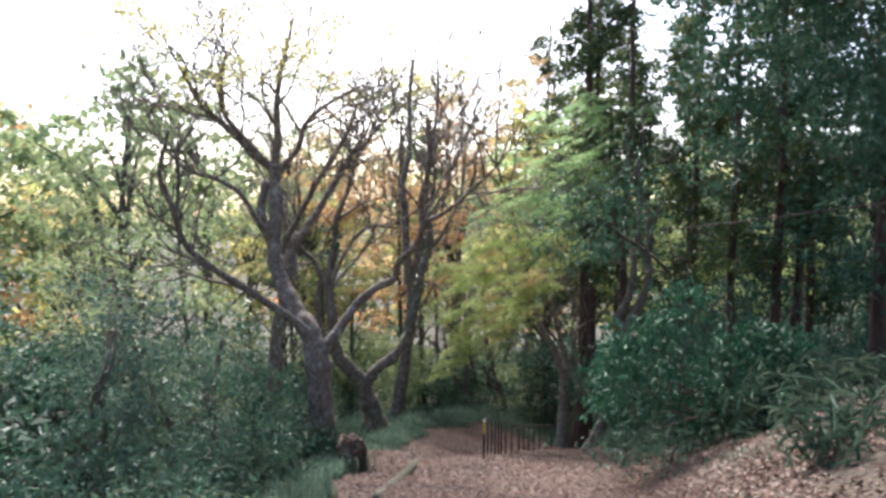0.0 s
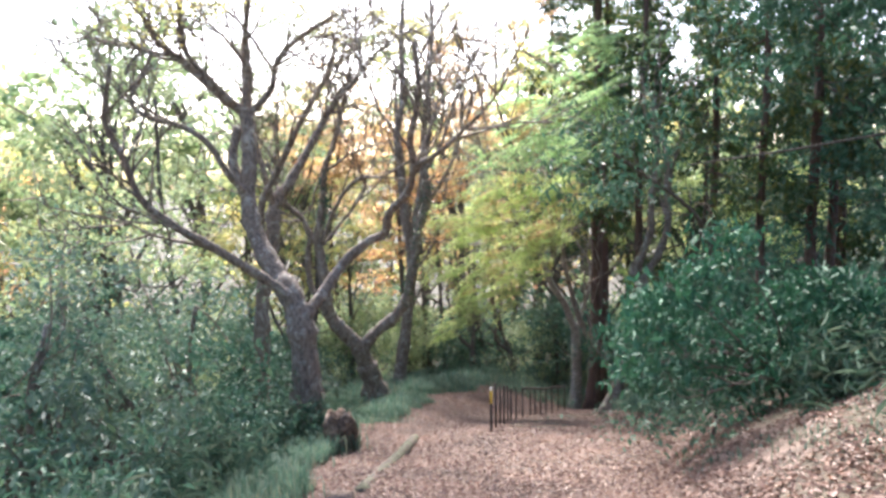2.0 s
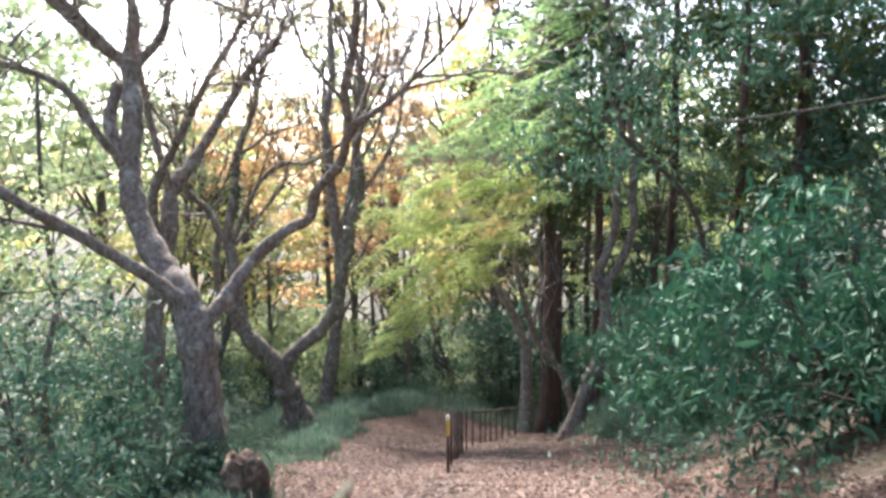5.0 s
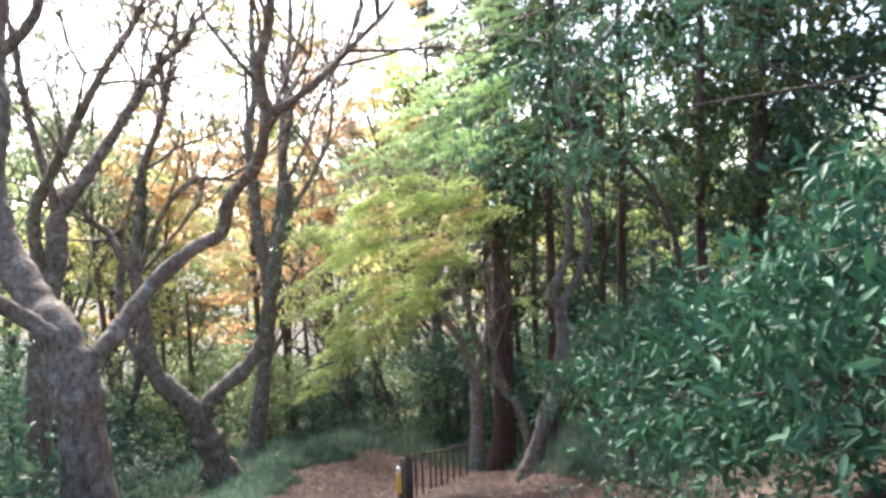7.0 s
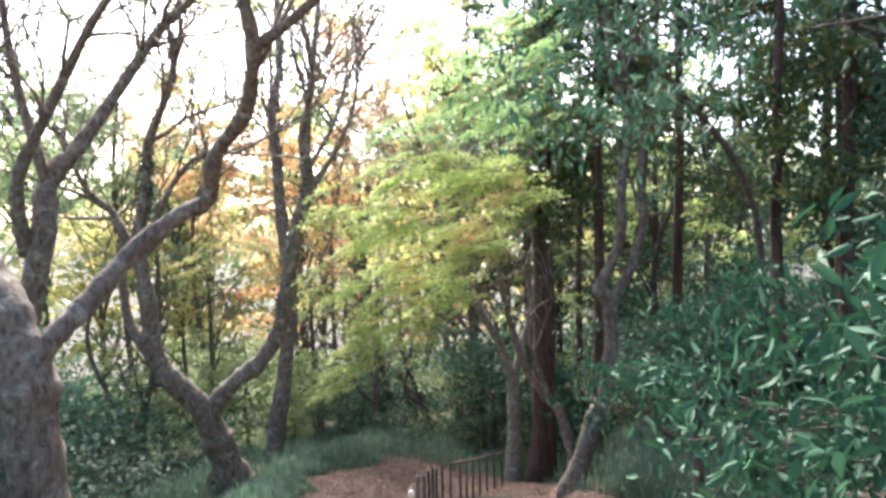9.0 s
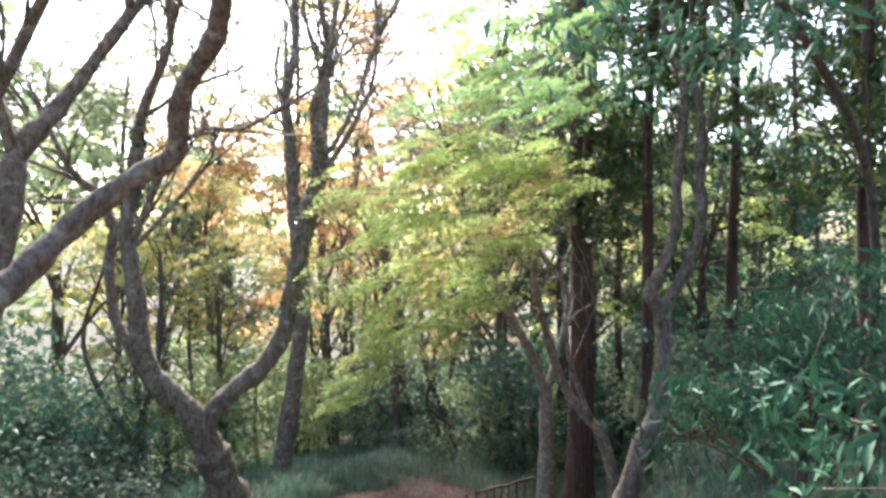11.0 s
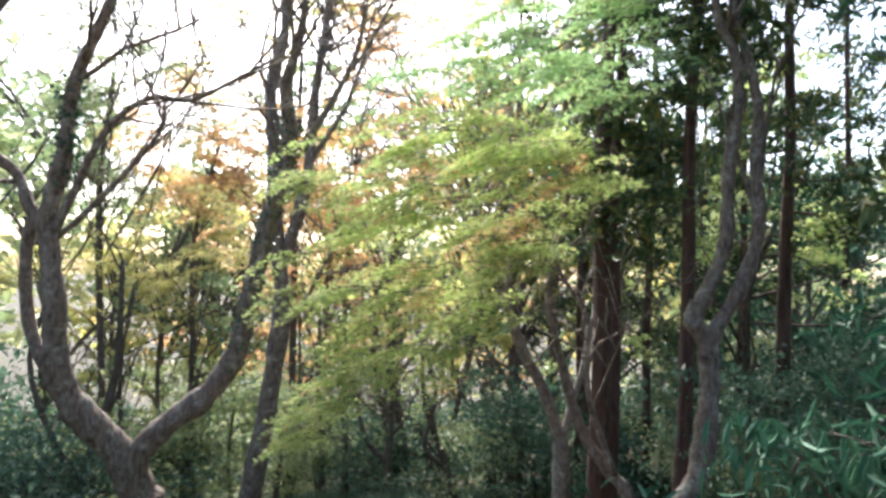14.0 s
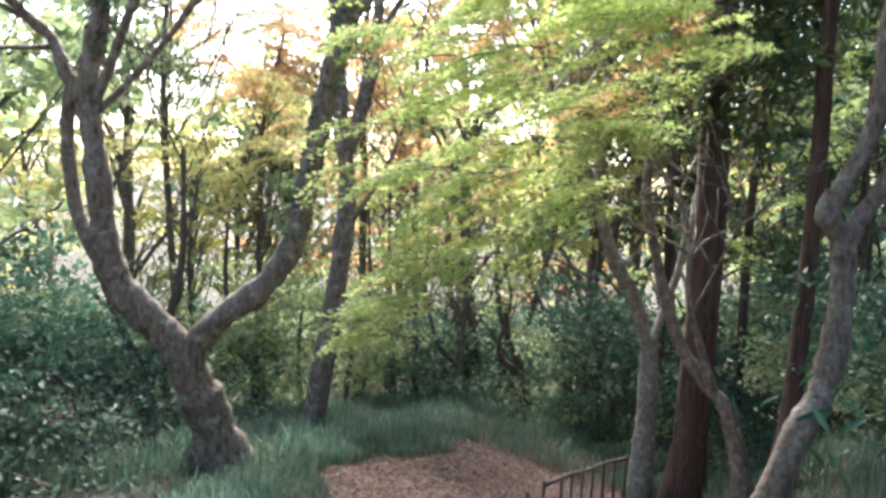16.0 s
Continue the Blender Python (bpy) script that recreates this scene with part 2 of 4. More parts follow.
def tube(path, radii, sides=10, rough=0.08, flare=0.0):
    """Corners and faces of a tapering, slightly uneven round stem, closed at its ends."""
    path = np.asarray(path, float)
    k = len(path)
    d = np.gradient(path, axis=0)
    d /= np.linalg.norm(d, axis=1)[:, None] + 1e-9
    ref = np.array([0.31, 0.95, 0.05]) if abs(d[0][1]) < 0.8 else np.array([1.0, 0.1, 0.1])
    u = np.cross(d, ref)
    u /= np.linalg.norm(u, axis=1)[:, None] + 1e-9
    v = np.cross(d, u)
    a = np.linspace(0, 2 * np.pi, sides, endpoint=False)
    lumps = 1 + rough * (rng.normal(size=(k, sides)) * 0.5 + np.sin(2 * a + rng.uniform(0, 6))[None, :] * 0.5)
    r = np.asarray(radii, float)[:, None] * lumps
    if flare:
        h = (path[:, 2] - path[0, 2])[:, None]
        r = r * (1 + flare * np.exp(-np.maximum(h - 0.25, 0) / 0.3) * (1 + 0.5 * np.sin(4 * a + 1)[None, :]))
    ring = path[:, None, :] + r[..., None] * (np.cos(a)[None, :, None] * u[:, None, :] + np.sin(a)[None, :, None] * v[:, None, :])
    verts = np.vstack([ring.reshape(-1, 3), path[:1], path[-1:]])
    i = np.arange(k - 1)[:, None] * sides
    j = np.arange(sides)[None, :]
    jn = (j + 1) % sides
    faces = np.stack([i + j, i + jn, i + sides + jn, i + sides + j], -1).reshape(-1, 4)
    c0, c1 = k * sides, k * sides + 1
    j, jn = np.arange(sides), (np.arange(sides) + 1) % sides
    last = (k - 1) * sides
    caps = np.vstack([np.stack([jn, j, np.full(sides, c0), np.full(sides, c0)], 1)[:, :4],
                      np.stack([last + j, last + jn, np.full(sides, c1), np.full(sides, c1)], 1)])
    return verts, faces, caps


def tube_mesh(name, tubes, mat):
    vs, fs, base = [], [], 0
    me = bpy.data.meshes.new(name)
    for v, f, c in tubes:
        vs.extend(map(tuple, v))
        fs.extend([tuple(int(q) + base for q in row) for row in f])
        fs.extend([tuple(int(q) + base for q in row[:3]) for row in c])
        base += len(v)
    me.from_pydata(vs, [], fs)
    me.materials.append(mat)
    me.polygons.foreach_set("use_smooth", np.ones(len(me.polygons), bool))
    me.update()
    return me


class Tree:
    def __init__(self, name, place, label, bark, category="tree", group=""):
        self.ob = thing(name, place, label, category, group)
        self.bark, self.twigs = bark, []


def twig(T, start, way, length, r, depth):
    k = 5
    pts = [start]
    way = way / np.linalg.norm(way)
    for i in range(k):
        way = way + rng.normal(size=3) * 0.16 + np.array([0, 0, 0.06])
        way /= np.linalg.norm(way)
        pts.append(pts[-1] + way * length / k)
    pts = np.array(pts)
    T.twigs.append(tube(pts, np.linspace(r, max(r * 0.4, 0.007), k + 1), 4, 0))
    if depth:
        for i in (2, 3, 4, 5):
            if rng.random() < 0.7:
                side = rng.normal(size=3)
                twig(T, pts[i], way + side * 0.6, length * rng.uniform(0.45, 0.7), r * 0.62, depth - 1)


def limb(T, name, points, r0, r1, twigs):
    """A stem through the given bends, with twigs on its outer part."""
    points = [tuple(q) for q in points]
    if name == "trunk":
        x, y, z = points[0]
        points[0] = (x, y, min(z, float(ground(x, y)) - 0.15))
    path = spline(points, 9 if r0 > 0.08 else 5)
    k = len(path)
    radii = r0 + (max(r1, 0.032 if r0 > 0.06 else r1) - r0) * np.linspace(0, 1, k) ** 0.8
    if r0 > 0.08:
        along = np.linspace(0, k / 9, k)
        radii = radii * (1 + 0.07 * np.sin(along * 5.1 + r0 * 90) + 0.05 * np.sin(along * 11.3 + r0 * 50))
        for _ in range(2):
            radii = radii * (1 + rng.uniform(0.06, 0.16) * np.exp(-((along - rng.uniform(0, k / 9)) / 0.16) ** 2))
    v = tube(path, radii, 14 if r0 > 0.08 else 8, 0.1, 0.5 if name == "trunk" else 0.0)
    stem = add(name, tube_mesh(name, [v], T.bark), T.ob)
    before, T.twigs = T.twigs, []
    for i in range(twigs * 2):
        s = int(k * rng.uniform(0.35, 0.98))
        s = min(max(s, 1), k - 1)
        way = path[s] - path[s - 1]
        way = way / np.linalg.norm(way) + rng.normal(size=3) * 0.7 + np.array([0, 0, 0.35])
        twig(T, path[s], way, rng.uniform(0.9, 2.2), max(radii[s] * 0.5, 0.02), 2 if r1 < 0.045 else 1)
    if T.twigs:
        add("twig", tube_mesh("twig", T.twigs, T.bark), stem, kind="stuff")
    T.twigs = before


def finish(T):
    if T.twigs:
        add("twig", tube_mesh("twig", T.twigs, T.bark), T.ob, kind="stuff")


def leaf_mesh(name, centres, size, mat, normal_up=0.5, slim=0.55, droop=0.0, fold=0.25, spread=0.35, fine=False):
    """Many small folded leaves, one island each, round the given places."""
    c = np.asarray(centres, float)
    k = len(c)
    nrm = rng.normal(size=(k, 3))
    nrm /= np.linalg.norm(nrm, axis=1)[:, None]
    nrm = nrm * (1 - normal_up) + np.array([0, 0, 1.0]) * normal_up
    nrm /= np.linalg.norm(nrm, axis=1)[:, None]
    t = rng.normal(size=(k, 3))
    t[:, 2] -= droop
    t -= nrm * np.sum(t * nrm, 1)[:, None]
    t /= np.linalg.norm(t, axis=1)[:, None] + 1e-9
    s = np.cross(nrm, t)
    L = (size * rng.uniform(1 - spread, 1 + spread, k))[:, None]
    W = L * slim * 0.5
    if fine:
        q = [c - t * L * 0.5]
        for along, wide, low_ in ((-0.25, 0.75, 0.1), (0.1, 1.0, 0.16), (0.35, 0.6, 0.02)):
            q += [c + t * L * along + s * W * wide + nrm * L * fold * low_, c + t * L * along - s * W * wide + nrm * L * fold * low_]
        q.append(c + t * L * 0.6 - nrm * L * fold * 0.7)
        q += [c + t * L * along - nrm * L * fold * low_ for along, low_ in ((-0.25, 0.15), (0.1, 0.2), (0.35, 0.4))]
        verts = np.stack(q, 1).reshape(-1, 3)
        i = np.arange(k)[:, None] * 11
        tri = ((0, 8, 1), (0, 2, 8), (1, 8, 9), (1, 9, 3), (2, 9, 8), (2, 4, 9), (3, 9, 10), (3, 10, 5), (4, 10, 9), (4, 6, 10), (5, 10, 7), (6, 7, 10))
        return mesh_of(name, verts, np.vstack([np.hstack([i + a, i + b_, i + d]) for a, b_, d in tri]), mat, True)
    a, e = c - t * L * 0.5, c + t * L * 0.5 - nrm * L * fold * 0.5
    m1 = c - t * L * 0.05 + s * W + nrm * L * fold * 0.3
    m2 = c - t * L * 0.05 - s * W + nrm * L * fold * 0.3
    verts = np.stack([a, m1, e, m2], 1).reshape(-1, 3)
    i = np.arange(k)[:, None] * 4
    faces = np.hstack([np.vstack([i.T, i.T + 1, i.T + 2]).T, ])
    faces = np.vstack([faces, np.hstack([i, i + 2, i + 3])])
    return mesh_of(name, verts, faces, mat, False)


DENSE = 4.5


def sprays(clumps, per_m2, spray=0.4, flat=0.25, leaves=28, slope=(0, 0), squash=1.0):
    """Leaf places in many small flat sprays that fill round clumps (x, y, z, radius) with gaps between."""
    out = []
    for x, y, z, r in clumps:
        m = max(3, int(DENSE * per_m2 * r * r * 12 / leaves))
        d = rng.normal(size=(m, 3))
        d /= np.linalg.norm(d, axis=1)[:, None]
        d *= (rng.uniform(0.15, 1, m) ** 0.5)[:, None] * r * rng.uniform(0.75, 1.25, (m, 1))
        d[:, 2] *= squash
        p = d + np.array([x, y, z])
        sp = spray * rng.uniform(0.6, 1.5, (m, 1, 1))
        q = rng.normal(size=(m, leaves, 3)) * np.array([1, 1, flat]) * sp * 0.6
        q[..., 2] += q[..., 0] * slope[0] + q[..., 1] * slope[1]
        out.append((p[:, None, :] + q).reshape(-1, 3))
    return np.vstack(out)


def above(points, h=0.03):
    p = np.asarray(points)
    return p[p[:, 2] > ground(p[:, 0], p[:, 1]) + h]


# ---------------------------------------------------------------- trees that carry the view
OLD_TREE = T = Tree("tree", (-2.15, 12.30, float(ground(-2.15, 12.30))), "gnarled grey-brown tree with wide bare limbs beside the path", BARK)
limb(T, "trunk", [(-2.15, 12.30, -3.36), (-2.16, 12.30, -1.90), (-2.23, 12.35, -1.03), (-2.41, 12.50, -0.58), (-2.72, 12.80, -0.25), (-3.06, 13.10, 0.26), (-3.25, 13.30, 0.84), (-3.28, 13.60, 1.78), (-3.40, 13.90, 2.50)], 0.25, 0.105, 0)
limb(T, "limb", [(-2.23, 12.40, -1.08), (-2.38, 12.35, -0.63), (-2.62, 12.30, -0.39), (-3.24, 12.00, 0.12), (-3.87, 11.70, 0.59), (-4.29, 11.50, 1.02), (-4.42, 11.30, 1.61), (-4.59, 11.20, 2.13), (-4.37, 11.00, 2.85)], 0.10, 0.030, 6)
limb(T, "limb", [(-3.41, 13.90, 2.46), (-3.77, 13.80, 2.74), (-4.33, 13.60, 3.29), (-4.75, 13.50, 3.67), (-5.06, 13.40, 4.36)], 0.10, 0.030, 6)
limb(T, "limb", [(-3.56, 13.80, 2.59), (-3.97, 13.70, 3.06), (-4.32, 13.70, 3.48), (-4.42, 13.70, 3.98), (-4.30, 13.70, 4.72)], 0.07, 0.020, 5)
limb(T, "limb", [(-3.41, 13.90, 2.46), (-3.35, 14.00, 3.04), (-3.38, 14.00, 3.56), (-3.34, 14.10, 4.28), (-3.11, 14.20, 5.44)], 0.10, 0.030, 6)
limb(T, "limb", [(-3.35, 13.90, 2.41), (-2.89, 13.70, 2.82), (-2.72, 13.60, 3.31), (-2.25, 13.60, 3.73), (-1.65, 13.60, 4.07)], 0.07, 0.020, 5)
limb(T, "limb", [(-3.33, 13.30, 1.09), (-3.50, 13.00, 1.41), (-3.76, 12.90, 1.89), (-4.17, 12.90, 2.16), (-4.69, 12.90, 2.32), (-4.98, 12.90, 2.59), (-4.65, 12.90, 3.14)], 0.07, 0.020, 5)
limb(T, "limb", [(-3.33, 13.40, 1.01), (-3.58, 13.60, 1.61), (-3.55, 13.90, 2.20)], 0.10, 0.080, 0)
limb(T, "limb", [(-2.23, 12.35, -1.07), (-2.09, 12.40, -0.83), (-1.87, 12.70, -0.53), (-1.60, 13.00, -0.13), (-1.20, 13.05, 0.20), (-0.91, 12.95, 0.35), (-0.79, 12.70, 0.70), (-0.47, 12.30, 1.03), (-0.35, 11.92, 1.44), (-0.38, 11.70, 1.80), (-0.28, 11.50, 2.15), (-0.23, 11.40, 2.60), (-0.28, 11.30, 3.13)], 0.11, 0.035, 4)
limb(T, "limb", [(-0.33, 11.90, 1.44), (0.02, 11.60, 1.60), (0.40, 11.40, 1.92), (0.71, 11.20, 2.20), (0.90, 11.00, 2.41)], 0.05, 0.012, 4)
finish(T)

REAR_TREE = T = Tree("tree", (-3.94, 16.00, float(ground(-3.94, 16.00))), "grey tree with slanting pale limbs behind the old tree", BARK)
limb(T, "trunk", [(-3.94, 16.00, -2.74), (-3.87, 16.00, -1.93), (-3.81, 16.00, -1.13), (-3.57, 16.00, -0.05), (-3.56, 16.20, 0.68), (-3.38, 16.40, 1.07)], 0.17, 0.120, 0)
limb(T, "limb", [(-3.56, 16.20, 0.68), (-3.11, 16.50, 1.46), (-2.67, 16.80, 2.29), (-2.40, 17.00, 2.82), (-2.16, 17.00, 3.14), (-1.84, 17.00, 3.39), (-1.67, 17.00, 3.88)], 0.11, 0.030, 6)
limb(T, "limb", [(-3.56, 16.20, 0.68), (-3.63, 16.00, 1.25), (-3.80, 16.00, 1.96), (-3.91, 16.00, 2.67), (-3.95, 16.00, 3.30)], 0.08, 0.030, 5)
limb(T, "limb", [(-3.76, 16.00, -0.21), (-3.67, 15.60, 0.68), (-3.21, 15.40, 1.51), (-2.67, 15.30, 2.50), (-2.20, 15.30, 3.24), (-1.98, 15.30, 3.81)], 0.09, 0.030, 5)
finish(T)

FORKED_TREE = T = Tree("tree", (-1.69, 18.70, float(ground(-1.69, 18.70))), "thick low-forked tree with ivy on one limb", BARK)
limb(T, "trunk", [(-1.69, 18.70, -4.60), (-1.85, 18.50, -3.72), (-1.99, 18.40, -3.30), (-2.17, 18.30, -2.83), (-2.51, 18.20, -2.45), (-2.80, 18.10, -1.96), (-2.85, 18.00, -1.23), (-2.92, 18.00, -0.65), (-3.01, 18.00, -0.14)], 0.28, 0.095, 0)
limb(T, "limb", [(-3.04, 18.00, -0.19), (-3.20, 18.00, 0.02), (-3.35, 18.00, 0.37), (-3.61, 17.90, 0.63), (-3.80, 17.80, 1.02), (-4.09, 17.80, 1.71)], 0.09, 0.030, 5)
limb(T, "limb", [(-3.04, 18.00, -0.27), (-2.85, 18.00, 0.60), (-2.77, 18.00, 1.46), (-2.49, 18.00, 2.20), (-2.36, 18.00, 2.71), (-2.46, 18.00, 3.51)], 0.11, 0.040, 5)
limb(T, "limb", [(-2.93, 18.00, -0.33), (-2.69, 18.00, 0.25), (-2.46, 17.90, 0.70), (-2.21, 17.90, 1.07), (-1.86, 17.90, 1.30), (-1.40, 17.90, 1.30), (-0.87, 17.90, 1.59), (-0.37, 17.90, 1.90)], 0.06, 0.020, 4)
limb(T, "limb", [(-2.98, 18.00, -0.40), (-2.80, 18.10, -0.22), (-2.47, 18.20, 0.18), (-2.12, 18.20, 0.59), (-1.85, 18.20, 0.99), (-1.81, 18.20, 1.37)], 0.05, 0.020, 3)
limb(T, "limb", [(-2.84, 18.10, -1.98), (-3.02, 18.10, -1.72), (-3.24, 18.20, -1.27), (-3.26, 18.10, -0.55), (-3.13, 18.00, -0.05)], 0.08, 0.070, 0)
limb(T, "limb", [(-2.06, 18.35, -3.25), (-1.91, 18.30, -2.79), (-1.61, 18.30, -2.46), (-1.19, 18.30, -2.12), (-0.89, 18.30, -1.66), (-0.76, 18.30, -1.07), (-0.63, 18.30, -0.40), (-0.53, 18.30, 0.13), (-0.36, 18.30, 0.67), (-0.36, 18.30, 1.21)], 0.15, 0.100, 0)
limb(T, "limb", [(-0.36, 18.30, 1.21), (-0.41, 18.30, 1.62), (-0.30, 18.30, 2.10), (-0.23, 18.30, 2.65), (-0.38, 18.30, 3.61)], 0.09, 0.030, 4)
limb(T, "limb", [(-0.33, 18.30, 0.71), (-0.04, 18.20, 1.07), (0.26, 18.20, 1.62), (0.47, 18.20, 2.18), (0.51, 18.20, 2.86)], 0.06, 0.020, 4)
finish(T)

SLIM_TREE = T = Tree("tree", (-1.51, 22.00, float(ground(-1.51, 22.00))), "slim upright grey tree in the hollow", BARK)
limb(T, "trunk", [(-1.51, 22.00, -5.60), (-1.36, 22.00, -4.47), (-1.09, 22.00, -2.60), (-0.97, 22.00, -1.11), (-1.14, 22.00, 0.26), (-1.21, 22.00, 1.61), (-1.30, 22.00, 2.59), (-1.10, 22.00, 3.57), (-1.12, 22.00, 5.03), (-1.02, 22.00, 6.48)], 0.22, 0.060, 3)
limb(T, "limb", [(-0.96, 22.00, -0.49), (-0.62, 22.00, 0.99), (-0.52, 22.00, 2.60), (-0.37, 22.00, 3.82), (-0.21, 22.00, 5.29), (-0.24, 22.00, 6.51)], 0.12, 0.040, 4)
limb(T, "limb", [(-0.61, 22.00, 1.24), (0.03, 22.00, 2.35), (0.36, 22.00, 3.34), (1.01, 22.00, 4.71)], 0.06, 0.020, 4)
limb(T, "limb", [(-1.05, 22.00, -1.86), (-0.41, 21.80, -0.86), (-0.02, 21.80, 0.11), (0.12, 21.80, 0.97)], 0.05, 0.015, 4)
finish(T)

MAPLE_TREE = T = Tree("maple_tree", (3.84, 21.40, float(ground(3.84, 21.40))), "leaning maple with layered yellow-green foliage over the steps", BARK_PALE)
limb(T, "trunk", [(3.84, 21.40, -5.75), (3.86, 21.40, -4.04), (3.83, 21.40, -3.07)], 0.16, 0.130, 0)
limb(T, "limb", [(3.86, 21.40, -3.44), (3.51, 21.20, -2.51), (3.04, 20.80, -1.76), (2.69, 20.40, -0.98), (2.35, 20.00, -0.34), (2.01, 19.60, 0.02), (1.58, 19.00, 0.10), (1.14, 18.50, -0.18)], 0.11, 0.030, 4)
limb(T, "limb", [(3.88, 21.40, -3.21), (4.07, 21.40, -2.52), (4.22, 21.40, -1.97), (4.22, 21.40, -1.23), (3.67, 21.20, -0.42), (3.56, 21.20, 0.22)], 0.07, 0.030, 3)
limb(T, "limb", [(2.69, 20.40, -0.98), (2.76, 20.30, 0.11), (2.63, 20.20, 0.93), (2.04, 19.60, 1.36), (1.37, 19.00, 1.49)], 0.06, 0.020, 4)
finish(T)

SAPLING = T = Tree("tree", (4.63, 19.30, float(ground(4.63, 19.30))), "thin bent tree crossing in front of the cedars", BARK)
limb(T, "trunk", [(4.63, 19.30, -4.78), (4.30, 19.30, -3.65), (4.03, 19.40, -3.27), (3.67, 19.50, -2.74), (3.35, 19.60, -1.70), (3.19, 19.60, -0.86), (3.25, 19.60, -0.31), (3.40, 19.60, 0.59), (3.41, 19.60, 1.39), (3.30, 19.60, 2.37)], 0.10, 0.030, 3)
limb(T, "limb", [(4.10, 19.35, -3.32), (3.85, 19.30, -2.69), (3.70, 19.30, -2.21), (3.67, 19.30, -1.66), (3.68, 19.30, -1.25)], 0.06, 0.020, 2)
finish(T)

TWIN_TREE = T = Tree("tree", (3.92, 17.60, float(ground(3.92, 17.60))), "tree with two winding stems at the foot of the bank", BARK)
limb(T, "trunk", [(3.92, 17.60, -4.07), (4.30, 17.70, -3.39), (4.60, 17.80, -2.83), (4.75, 17.90, -2.10), (4.78, 18.00, -1.42), (4.60, 18.00, -1.09), (4.66, 18.00, -0.86)], 0.15, 0.110, 0)
limb(T, "limb", [(4.59, 18.00, -1.08), (4.77, 18.00, -0.71), (4.99, 18.00, -0.11), (5.01, 18.00, 0.69), (5.13, 18.00, 1.71), (5.05, 18.00, 2.25), (4.84, 18.00, 2.71), (4.75, 18.00, 3.74)], 0.11, 0.050, 2)
limb(T, "limb", [(4.73, 17.95, -1.56), (4.88, 18.00, -1.17), (5.17, 18.00, -0.70), (5.40, 18.00, 0.04), (5.35, 18.00, 0.84), (5.38, 18.00, 1.52), (5.19, 18.00, 2.32), (5.05, 18.00, 2.72), (5.10, 18.00, 3.76)], 0.11, 0.050, 2)
finish(T)


# ---------------------------------------------------------------- cedars
def cedar(x, y, r, height, lean=0.0, first=3.5, label="straight reddish-brown cedar trunk with high dark boughs"):
    z = float(ground(x, y))
    T = Tree("cedar_tree", (x, y, z), label, CEDAR, "tree", "cedars of the grove")
    pts = [(x + lean * h + 0.04 * math.sin(h + x), y, z - 0.2 + h) for h in np.linspace(0, height, 8)]
    path = spline(pts, 4)
    add("trunk", tube_mesh("trunk", [tube(path, np.linspace(r, r * 0.35, len(path)), 12, 0.05, 0.7)], CEDAR), T.ob)
    cl = []
    for h in np.arange(first, height, 0.55):
        a = rng.uniform(0, 6.28)
        reach = rng.uniform(0.8, 1.9) * (1 - 0.5 * h / height)
        e = np.array([x + lean * h + math.cos(a) * reach, y + math.sin(a) * reach, z + h - 0.2])
        s = np.array([x + lean * h, y, z + h])
        T.twigs.append(tube(np.linspace(s, e, 4), np.linspace(0.03, 0.008, 4), 5, 0))
        cl.append((*(s * 0.3 + e * 0.7), 0.5))
        cl.append((*e, 0.38))
    finish(T)
    add("crown", leaf_mesh("crown", sprays(cl, 12, 0.3, 0.5), 0.2, NEEDLE, 0.2, 0.35, 0.8), T.ob)


cedar(4.2, 20.5, 0.18, 16, 0.004, 5.5, "tall reddish-brown cedar at the head of the steps")
cedar(4.55, 21.0, 0.12, 15, 0.006, 6)
cedar(4.95, 19.2, 0.12, 14, 0.02, 6)
cedar(7.8, 21.6, 0.14, 15, 0.01, 5)
cedar(7.0, 16.6, 0.11, 13, 0.0, 4)
cedar(7.9, 16.2, 0.13, 14, 0.0, 4)
for x, y in ((9.6, 18.5), (8.4, 13.2), (10.8, 15.0), (6.4, 24.5), (9.0, 25.5), (11.5, 21.5), (5.6, 27), (12.6, 27), (7.6, 30), (13, 18), (11, 32), (15, 24), (10.2, 11), (4.6, 30.5), (15.5, 15), (9.6, 7.4), (12.5, 9)):
    cedar(x, y, rng.uniform(0.09, 0.17), rng.uniform(13, 17), rng.uniform(-0.01, 0.015), rng.uniform(3, 5))

